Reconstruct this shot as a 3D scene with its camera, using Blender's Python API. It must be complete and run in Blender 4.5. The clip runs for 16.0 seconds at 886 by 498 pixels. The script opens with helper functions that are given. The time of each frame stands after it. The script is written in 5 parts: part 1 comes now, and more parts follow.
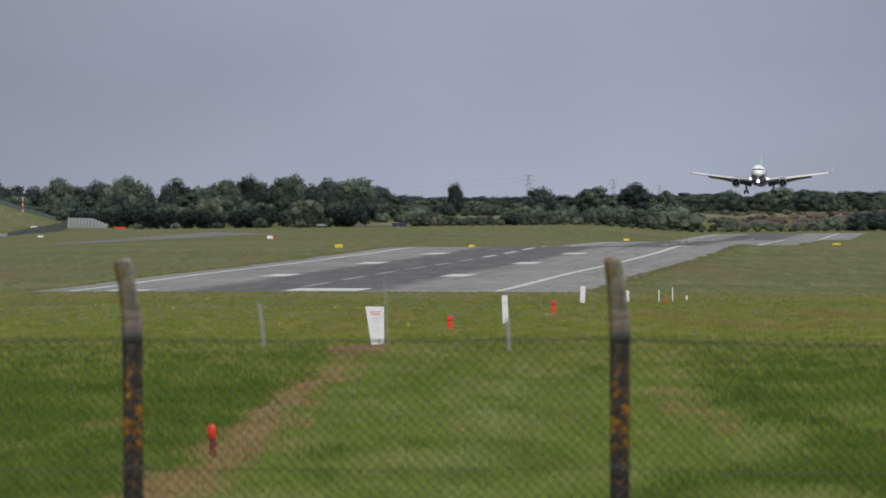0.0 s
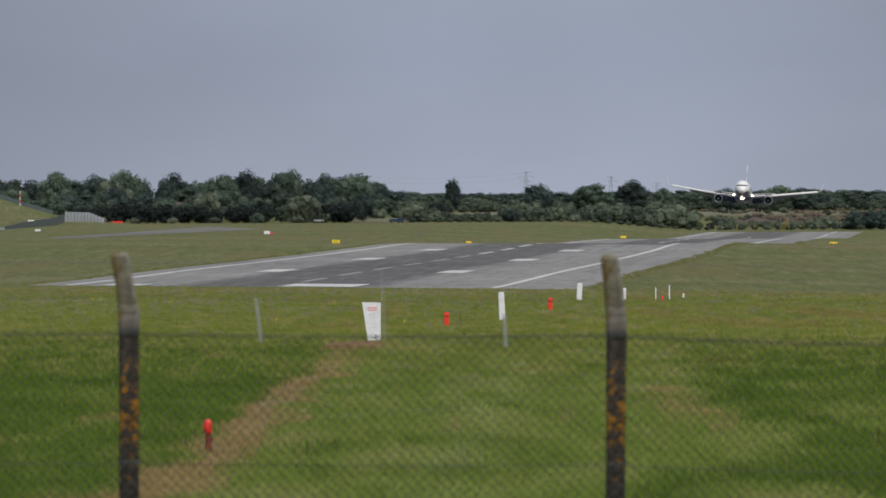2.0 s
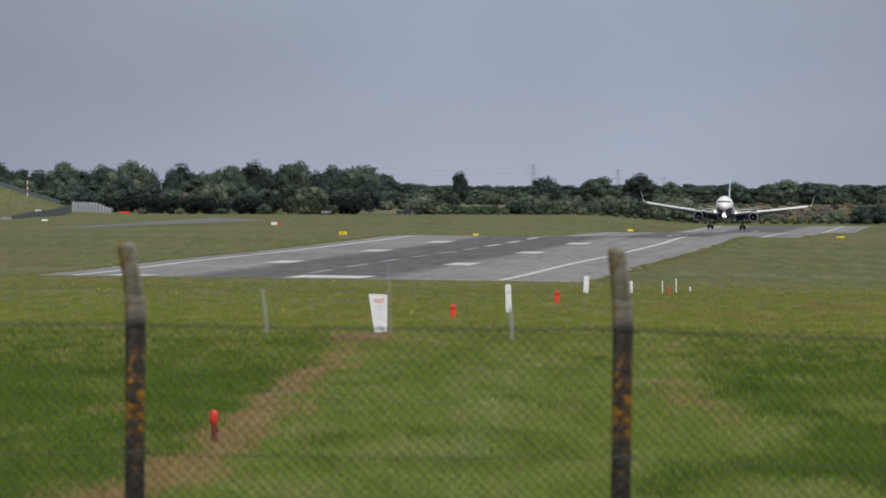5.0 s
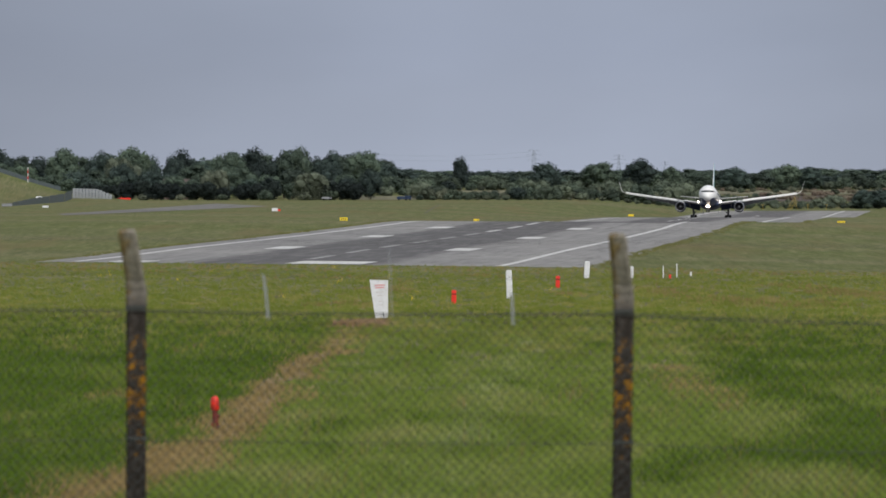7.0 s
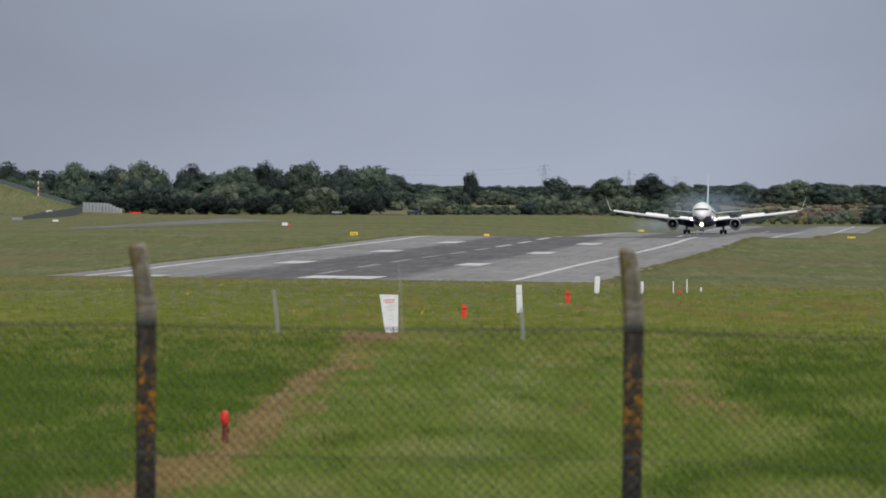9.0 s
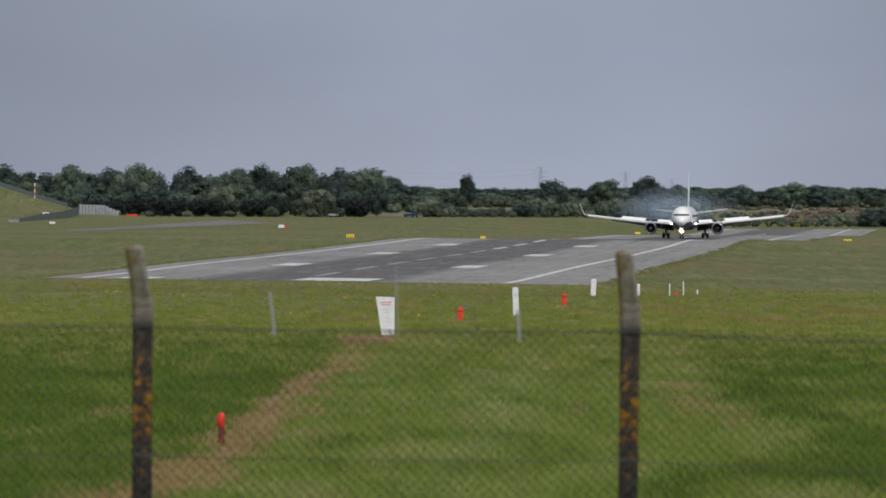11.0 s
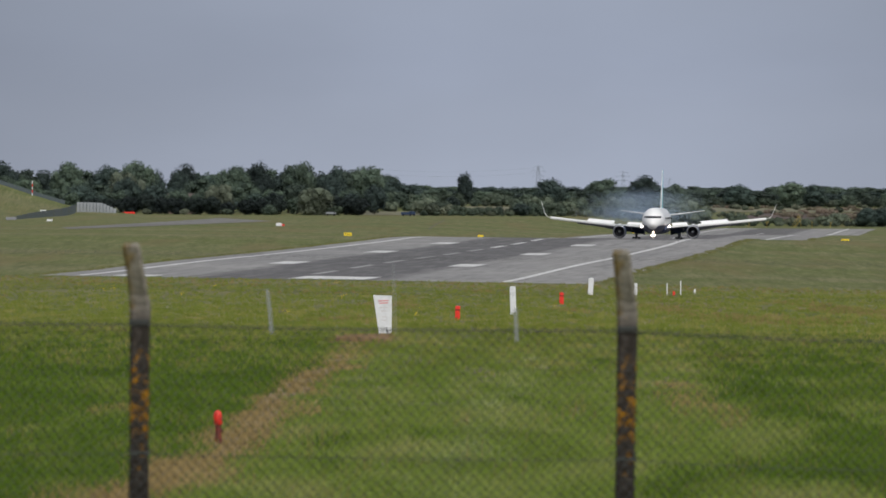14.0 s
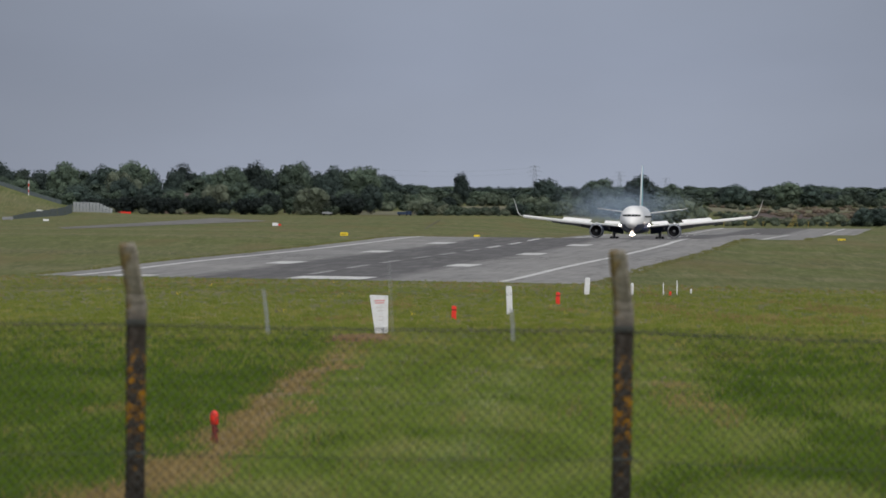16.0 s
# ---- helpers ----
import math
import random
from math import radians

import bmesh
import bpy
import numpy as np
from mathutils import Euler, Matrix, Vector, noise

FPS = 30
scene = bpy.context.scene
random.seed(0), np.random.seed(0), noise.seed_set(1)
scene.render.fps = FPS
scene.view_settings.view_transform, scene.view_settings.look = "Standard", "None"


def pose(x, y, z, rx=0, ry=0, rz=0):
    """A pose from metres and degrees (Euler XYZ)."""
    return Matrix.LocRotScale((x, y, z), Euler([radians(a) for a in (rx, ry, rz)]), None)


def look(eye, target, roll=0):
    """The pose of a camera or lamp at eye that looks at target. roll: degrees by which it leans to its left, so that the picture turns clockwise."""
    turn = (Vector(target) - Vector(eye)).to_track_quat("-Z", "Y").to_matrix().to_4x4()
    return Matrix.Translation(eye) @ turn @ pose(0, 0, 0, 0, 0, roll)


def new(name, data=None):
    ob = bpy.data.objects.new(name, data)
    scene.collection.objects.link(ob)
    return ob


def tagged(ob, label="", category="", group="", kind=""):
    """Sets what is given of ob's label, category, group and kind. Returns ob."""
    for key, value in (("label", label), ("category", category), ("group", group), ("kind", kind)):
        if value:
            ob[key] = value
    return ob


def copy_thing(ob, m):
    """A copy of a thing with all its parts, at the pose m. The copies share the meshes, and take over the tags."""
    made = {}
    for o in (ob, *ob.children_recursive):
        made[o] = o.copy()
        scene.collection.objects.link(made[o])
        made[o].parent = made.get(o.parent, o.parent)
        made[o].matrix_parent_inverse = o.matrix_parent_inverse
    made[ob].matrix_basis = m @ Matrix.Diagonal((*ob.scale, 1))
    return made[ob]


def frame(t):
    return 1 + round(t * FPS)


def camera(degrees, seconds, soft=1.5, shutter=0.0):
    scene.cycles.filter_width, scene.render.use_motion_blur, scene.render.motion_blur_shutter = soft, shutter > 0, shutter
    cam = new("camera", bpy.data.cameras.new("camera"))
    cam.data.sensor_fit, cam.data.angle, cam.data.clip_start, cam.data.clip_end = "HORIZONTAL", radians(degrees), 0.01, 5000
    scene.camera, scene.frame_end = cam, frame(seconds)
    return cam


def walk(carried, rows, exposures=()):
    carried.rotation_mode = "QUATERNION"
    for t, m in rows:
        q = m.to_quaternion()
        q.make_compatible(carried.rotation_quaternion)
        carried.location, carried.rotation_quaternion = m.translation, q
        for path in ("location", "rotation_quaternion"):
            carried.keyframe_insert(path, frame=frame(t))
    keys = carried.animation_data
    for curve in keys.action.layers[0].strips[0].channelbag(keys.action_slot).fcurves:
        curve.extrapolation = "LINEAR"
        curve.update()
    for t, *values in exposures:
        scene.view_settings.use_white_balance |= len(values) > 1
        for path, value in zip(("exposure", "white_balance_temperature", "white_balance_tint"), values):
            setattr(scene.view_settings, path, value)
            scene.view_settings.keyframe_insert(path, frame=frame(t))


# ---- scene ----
cam = camera(6.70, 16.0, soft=1.7)
# long lens focused far off; the near fence lies out of focus
cam.data.dof.use_dof = True
cam.data.dof.focus_distance = 1500.0
cam.data.dof.aperture_fstop = 10.0
EYE_Z = 10.0


def aim(yaw, pitch, lean):
    return pose(0, 0, EYE_Z, 90 + pitch, -lean, -yaw)


CAMERA_ROWS = [
    (0.0, 0.0379, -0.2610, -0.55), (0.5, 0.0372, -0.2181, -0.23), (1.0, 0.0329, -0.2186, -0.09), (1.5, 0.0590, -0.2418, -0.03),
    (2.0, 0.0586, -0.2894, -0.21), (2.5, 0.0192, -0.2992, -0.17), (3.0, 0.0128, -0.3140, -0.02), (3.5, 0.0124, -0.3344, -0.11),
    (5.8, 0.0010, -0.3638, 0.22), (6.0, 0.0068, -0.4047, 0.12), (6.5, 0.0245, -0.4734, -0.03), (7.0, -0.0003, -0.4576, -0.01),
    (7.5, -0.0197, -0.4161, 0.29), (8.0, -0.0386, -0.3870, 0.38), (8.5, -0.0483, -0.3720, 0.25), (9.0, -0.0778, -0.3456, 0.11),
    (11.5, -0.0255, -0.3165, 0.18), (12.0, -0.0377, -0.2727, 0.46), (12.5, -0.0394, -0.2576, 0.55), (13.0, -0.0251, -0.2749, 0.61),
    (13.5, -0.0182, -0.4022, 0.33), (14.0, -0.0326, -0.3383, 0.31), (14.5, -0.0331, -0.3348, 0.62), (15.0, -0.0092, -0.3447, 0.70),
    (15.5, 0.0070, -0.3565, 0.60), (16.0, -0.0050, -0.3393, 0.31)]
walk(cam, [(t, aim(a, b, c)) for t, a, b, c in CAMERA_ROWS],
     exposures=[(0.0, -0.03), (1.5, -0.06), (2.5, -0.10), (3.5, -0.03), (6.0, 0.0), (9.0, 0.0), (10.5, -0.06), (11.5, -0.13), (12.0, -0.06), (12.5, -0.10), (13.0, -0.16),
                (13.5, -0.10), (14.0, -0.03), (14.5, 0.03), (15.0, 0.0), (15.5, -0.06), (16.0, -0.19)])

# ---------------------------------------------------------------- world and sun
SUN_ELEV, SUN_TURN = radians(40), radians(201)


def make_world():
    w = bpy.data.worlds.new("overcast_sky")
    scene.world = w
    w.use_nodes = True
    nt = w.node_tree
    nt.nodes.clear()
    out = nt.nodes.new("ShaderNodeOutputWorld")
    bg = nt.nodes.new("ShaderNodeBackground")
    sky = nt.nodes.new("ShaderNodeTexSky")
    sky.sky_type = "NISHITA"
    sky.sun_disc = False
    sky.sun_elevation, sky.sun_rotation = SUN_ELEV, SUN_TURN
    co = nt.nodes.new("ShaderNodeTexCoord")
    sep = nt.nodes.new("ShaderNodeSeparateXYZ")
    nt.links.new(co.outputs["Generated"], sep.inputs[0])
    ramp = nt.nodes.new("ShaderNodeValToRGB")
    ramp.color_ramp.interpolation = "EASE"
    el = ramp.color_ramp.elements
    el[0].position, el[0].color = 0.0, (0.385, 0.430, 0.545, 1)
    el[1].position, el[1].color = 1.0, (1.05, 1.08, 1.14, 1)
    for p, c in ((0.008, (0.364, 0.412, 0.532)), (0.020, (0.326, 0.374, 0.500)), (0.06, (0.355, 0.40, 0.503)), (0.3, (0.65, 0.69, 0.77))):
        e = el.new(p)
        e.color = (*c, 1)
    nt.links.new(sep.outputs["Z"], ramp.inputs[0])
    # soft banks of cloud, flattened towards the horizon
    mp = nt.nodes.new("ShaderNodeMapping")
    mp.inputs["Scale"].default_value = (14, 14, 38)
    nt.links.new(co.outputs["Generated"], mp.inputs[0])
    no = nt.nodes.new("ShaderNodeTexNoise")
    no.inputs["Scale"].default_value = 1.6
    no.inputs["Detail"].default_value = 5
    no.inputs["Roughness"].default_value = 0.45
    nt.links.new(mp.outputs[0], no.inputs["Vector"])
    cl = nt.nodes.new("ShaderNodeMapRange")
    cl.inputs["From Min"].default_value, cl.inputs["From Max"].default_value = 0.3, 0.7
    cl.inputs["To Min"].default_value, cl.inputs["To Max"].default_value = 0.95, 1.05
    nt.links.new(no.outputs[0], cl.inputs[0])
    mul = nt.nodes.new("ShaderNodeMix")
    mul.data_type, mul.blend_type = "RGBA", "MULTIPLY"
    mul.inputs[0].default_value = 1.0
    nt.links.new(ramp.outputs[0], mul.inputs[6])
    nt.links.new(cl.outputs[0], mul.inputs[7])
    # the sky's colour is darkened towards the sides to stand in for lens vignetting
    side = nt.nodes.new("ShaderNodeMath")
    side.operation = "ABSOLUTE"
    off = nt.nodes.new("ShaderNodeMath")
    off.operation = "SUBTRACT"
    nt.links.new(sep.outputs["X"], off.inputs[0])
    off.inputs[1].default_value = 0.012
    nt.links.new(off.outputs[0], side.inputs[0])
    fall = nt.nodes.new("ShaderNodeMapRange")
    for k, v in zip(("From Min", "From Max", "To Min", "To Max"), (0.012, 0.10, 1.0, 0.61)):
        fall.inputs[k].default_value = v
    nt.links.new(side.outputs[0], fall.inputs[0])
    low = nt.nodes.new("ShaderNodeMix")
    low.data_type, low.blend_type = "RGBA", "MULTIPLY"
    low.inputs[0].default_value = 1.0
    nt.links.new(mul.outputs[2], low.inputs[6])
    nt.links.new(fall.outputs[0], low.inputs[7])
    dim = nt.nodes.new("ShaderNodeMix")
    dim.data_type, dim.blend_type = "RGBA", "MULTIPLY"
    dim.inputs[0].default_value = 1.0
    dim.inputs[7].default_value = (0.08, 0.08, 0.08, 1)
    nt.links.new(sky.outputs[0], dim.inputs[6])
    mix = nt.nodes.new("ShaderNodeMix")
    mix.data_type = "RGBA"
    mix.inputs[0].default_value = 0.9
    nt.links.new(dim.outputs[2], mix.inputs[6])
    nt.links.new(low.outputs[2], mix.inputs[7])
    nt.links.new(mix.outputs[2], bg.inputs[0])
    bg.inputs[1].default_value = 1.0
    nt.links.new(bg.outputs[0], out.inputs[0])


make_world()
sun_data = bpy.data.lights.new("sun", "SUN")
sun_data.energy, sun_data.angle, sun_data.color = 2.5, radians(14), (1.0, 0.96, 0.9)
sun = new("sun", sun_data)
sun.matrix_world = look((115, -300, 270), (0, 0, 0))

# ---------------------------------------------------------------- materials


class Nodes:
    """A small builder for node materials."""

    def __init__(self, name, rough=0.6, metal=0.0, spec=0.5):
        self.mat = bpy.data.materials.new(name)
        self.mat.use_nodes = True
        self.nt = self.mat.node_tree
        self.bsdf = self.nt.nodes["Principled BSDF"]
        self.bsdf.inputs["Roughness"].default_value = rough
        self.bsdf.inputs["Metallic"].default_value = metal
        self.bsdf.inputs["Specular IOR Level"].default_value = spec
        self.co = self.nt.nodes.new("ShaderNodeTexCoord")

    def link(self, a, b):
        self.nt.links.new(a, b)

    def noise(self, scale, detail=4, rough=0.55, stretch=None, turn=0.0, coord="Object"):
        n = self.nt.nodes.new("ShaderNodeTexNoise")
        n.inputs["Scale"].default_value, n.inputs["Detail"].default_value = scale, detail
        n.inputs["Roughness"].default_value = rough
        src = self.co.outputs[coord]
        if stretch:
            m = self.nt.nodes.new("ShaderNodeMapping")
            m.inputs["Scale"].default_value = stretch
            m.inputs["Rotation"].default_value = (0, 0, turn)
            self.link(src, m.inputs[0])
            src = m.outputs[0]
        self.link(src, n.inputs["Vector"])
        return n.outputs[0]

    def ramp(self, fac, *stops):
        r = self.nt.nodes.new("ShaderNodeValToRGB")
        el = r.color_ramp.elements
        while len(el) < len(stops):
            el.new(0.5)
        for e, (p, c) in zip(el, stops):
            e.position = p
            e.color = (*c, 1) if len(c) == 3 else c
        self.link(fac, r.inputs[0])
        return r.outputs[0]

    def span(self, fac, a, b, lo=0.0, hi=1.0):
        m = self.nt.nodes.new("ShaderNodeMapRange")
        for k, v in zip(("From Min", "From Max", "To Min", "To Max"), (a, b, lo, hi)):
            m.inputs[k].default_value = v
        self.link(fac, m.inputs[0])
        return m.outputs[0]

    def mix(self, fac, a, b, mode="MIX"):
        m = self.nt.nodes.new("ShaderNodeMix")
        m.data_type, m.blend_type = "RGBA", mode
        for k, v in ((0, fac), (6, a), (7, b)):
            s = m.inputs[k]
            if isinstance(v, (int, float)):
                s.default_value = v if k == 0 else (v, v, v, 1)
            elif isinstance(v, tuple):
                s.default_value = (*v, 1)
            else:
                self.link(v, s)
        return m.outputs[2]

    def math(self, op, a, b=0.0):
        m = self.nt.nodes.new("ShaderNodeMath")
        m.operation = op
        for v, s in ((a, m.inputs[0]), (b, m.inputs[1])):
            if isinstance(v, (int, float)):
                s.default_value = v
            else:
                self.link(v, s)
        return m.outputs[0]

    def axis(self, which, coord="Object"):
        s = self.nt.nodes.new("ShaderNodeSeparateXYZ")
        self.link(self.co.outputs[coord], s.inputs[0])
        return s.outputs[which]

    def colour(self, c):
        if isinstance(c, tuple):
            self.bsdf.inputs["Base Color"].default_value = (*c, 1)
        else:
            self.link(c, self.bsdf.inputs["Base Color"])
        return self

    def bump(self, height, strength=0.3, dist=0.02):
        b = self.nt.nodes.new("ShaderNodeBump")
        b.inputs["Strength"].default_value, b.inputs["Distance"].default_value = strength, dist
        self.link(height, b.inputs["Height"])
        self.link(b.outputs[0], self.bsdf.inputs["Normal"])
        return self


def plain(name, c, rough=0.6, metal=0.0, var=0.12, scale=3.0, bump=0.0):
    n = Nodes(name, rough, metal)
    a = n.noise(scale, 5)
    n.colour(n.mix(n.span(a, 0.3, 0.7), tuple(v * (1 - var) for v in c), tuple(min(1, v * (1 + var)) for v in c)))
    if bump:
        n.bump(n.noise(scale * 8, 4), bump)
    return n.mat


def glow(name, c, strength):
    n = Nodes(name)
    n.colour((0.9, 0.9, 0.9))
    n.bsdf.inputs["Emission Color"].default_value = (*c, 1)
    n.bsdf.inputs["Emission Strength"].default_value = strength
    return n.mat


def grass_ground():
    n = Nodes("meadow_grass", 0.9, spec=0.15)
    big = n.noise(0.012, 6, 0.6, (1.0, 0.35, 1.0))
    mid = n.noise(0.11, 5, 0.6)
    fine = n.noise(2.2, 4, 0.7)
    c1 = n.ramp(big, (0.30, (0.080, 0.106, 0.028)), (0.50, (0.122, 0.136, 0.044)), (0.72, (0.172, 0.156, 0.074)))
    c2 = n.ramp(mid, (0.32, (0.062, 0.096, 0.024)), (0.55, (0.112, 0.134, 0.040)), (0.75, (0.180, 0.160, 0.084)))
    c = n.mix(0.45, c1, c2)
    c = n.mix(n.span(fine, 0.35, 0.7, 0.0, 0.5), c, (0.055, 0.075, 0.014))
    # broad bands of mown, worn and seeding grass lie across the field
    wide = n.noise(1.0, 4, 0.6, (0.0035, 0.0125, 0.0))
    c = n.mix(n.span(wide, 0.42, 0.62, 0.0, 0.6), c, (0.166, 0.146, 0.090))
    tuft = n.noise(1.0, 7, 0.75, (0.45, 0.020, 0.0))
    c = n.mix(n.span(tuft, 0.48, 0.64, 0.0, 0.65), c, (0.058, 0.072, 0.022))
    c = n.mix(n.span(tuft, 0.32, 0.46, 0.55, 0.0), c, (0.230, 0.212, 0.125))
    speck = n.noise(1.0, 6, 0.8, (3.0, 0.065, 0.0))
    c = n.mix(n.span(speck, 0.5, 0.62, 0.0, 0.75), c, (0.060, 0.072, 0.026))
    c = n.mix(n.span(speck, 0.32, 0.47, 0.6, 0.0), c, (0.250, 0.232, 0.140))
    # mown and worn bands run along the airfield
    band = n.noise(0.02, 4, 0.6, (4.0, 0.25, 1.0), radians(80))
    c = n.mix(n.span(band, 0.50, 0.66, 0.0, 0.55), c, (0.140, 0.110, 0.052))
    n.colour(n.mix(1.0, c, (1.07, 1.07, 1.02), "MULTIPLY"))
    n.bump(n.noise(1.2, 6, 0.7), 0.8, 0.15)
    return n.mat


def asphalt(name, lo, hi, rubber=False):
    n = Nodes(name, 0.85, spec=0.25)
    fine = n.noise(1.4, 5, 0.7)
    streak = n.noise(0.05, 6, 0.6, (14.0, 1.0, 1.0))
    patch = n.noise(0.018, 4, 0.5)
    c = n.mix(n.span(patch, 0.35, 0.65), lo, hi)
    c = n.mix(n.span(streak, 0.3, 0.7, 0.0, 0.35), c, tuple(v * 0.7 for v in lo))
    c = n.mix(n.span(fine, 0.3, 0.7, 0.0, 0.25), c, tuple(min(1, v * 1.2) for v in hi))
    grain = n.noise(1.0, 6, 0.75, (0.7, 0.045, 0.0))
    c = n.mix(n.span(grain, 0.5, 0.66, 0.0, 0.65), c, tuple(v * 0.55 for v in lo))
    c = n.mix(n.span(grain, 0.32, 0.47, 0.55, 0.0), c, tuple(v * 1.25 for v in hi))
    seam = n.noise(1.0, 4, 0.6, (0.55, 0.0025, 0.0))
    c = n.mix(n.span(seam, 0.55, 0.70, 0.0, 0.55), c, tuple(v * 0.6 for v in lo))
    c = n.mix(n.span(seam, 0.30, 0.42, 0.35, 0.0), c, tuple(v * 1.2 for v in hi))
    if rubber:
        # tyre rubber laid down either side of the centre line
        u = n.axis(0)
        off = n.math("ABSOLUTE", n.math("ADD", u, n.math("MULTIPLY", n.math("SUBTRACT", streak, 0.5), 3.0)))
        mask = n.span(off, 8.6, 11.4, 0.85, 0.0)
        mask = n.math("MULTIPLY", mask, n.span(grain, 0.34, 0.56, 0.62, 1.0))
        c = n.mix(mask, c, (0.069, 0.066, 0.069))
    n.colour(c)
    n.bump(fine, 0.2, 0.01)
    return n.mat


def paint_mark(name, lo, hi):
    n = Nodes(name, 0.7)
    a = n.noise(0.8, 6, 0.7)
    n.colour(n.ramp(a, (0.32, (lo, lo, lo)), (0.55, (hi, hi, hi * 0.985))))
    return n.mat


def leaf_mat(name, dark, light, scale=0.5, vary=(1.75, 0.62)):
    n = Nodes(name, 0.75, spec=0.2)
    geo = n.nt.nodes.new("ShaderNodeNewGeometry")
    info = n.nt.nodes.new("ShaderNodeObjectInfo")
    a = n.noise(scale, 3)
    c = n.mix(n.span(a, 0.3, 0.7), dark, light)
    c = n.mix(n.math("MULTIPLY", geo.outputs["Random Per Island"], 0.4), c, tuple(v * 0.45 for v in dark))
    hsv = n.nt.nodes.new("ShaderNodeHueSaturation")
    n.link(n.span(info.outputs["Random"], 0, 1, 0.47, 0.525), hsv.inputs["Hue"])
    n.link(n.span(info.outputs["Random"], 0, 1, *vary), hsv.inputs["Value"])
    n.link(c, hsv.inputs["Color"])
    n.colour(hsv.outputs[0])
    return n.mat


def lichen_concrete():
    n = Nodes("lichen_concrete", 0.95, spec=0.2)
    a = n.noise(26, 6, 0.7)
    base = n.ramp(a, (0.3, (0.016, 0.013, 0.011)), (0.55, (0.040, 0.034, 0.029)), (0.75, (0.105, 0.095, 0.085)))
    z, x = n.axis(2), n.axis(0)
    # big rusty lichen rosettes, thickest half way up the shaft, with a few lower down
    belt_of = n.math("MULTIPLY", n.span(z, 0.70, 1.0, 0.35, 1.0), n.span(z, 1.28, 1.66, 1.0, 0.25))
    rosette = n.math("MULTIPLY", n.noise(14, 6, 0.72, coord="Object"), n.span(belt_of, 0.0, 1.0, 0.75, 1.0))
    base = n.mix(n.span(rosette, 0.50, 0.58, 0.0, 0.9), base, n.mix(n.span(a, 0.35, 0.65), (0.20, 0.088, 0.005), (0.40, 0.195, 0.012)))
    # the weathered crank is pale, tan with algae on one flank
    pale = n.mix(n.span(a, 0.35, 0.65), (0.23, 0.21, 0.185), (0.46, 0.42, 0.37))
    tan = n.mix(n.span(a, 0.35, 0.65), (0.22, 0.15, 0.055), (0.36, 0.26, 0.11))
    flank = n.span(n.math("ADD", x, n.math("MULTIPLY", n.math("SUBTRACT", n.noise(14, 3), 0.5), 0.16)), -0.075, -0.035, 1.0, 0.0)
    base = n.mix(n.span(z, 1.64, 1.88, 0.0, 0.9), base, n.mix(flank, pale, tan))
    n.colour(base)
    n.bump(a, 0.5, 0.01)
    return n.mat


def aircraft_white():
    n = Nodes("aircraft_paint", 0.28)
    a = n.noise(0.6, 5)
    n.colour(n.mix(n.span(a, 0.3, 0.7), (0.80, 0.80, 0.805), (0.85, 0.85, 0.845)))
    n.bsdf.inputs["Coat Weight"].default_value = 0.3
    return n.mat


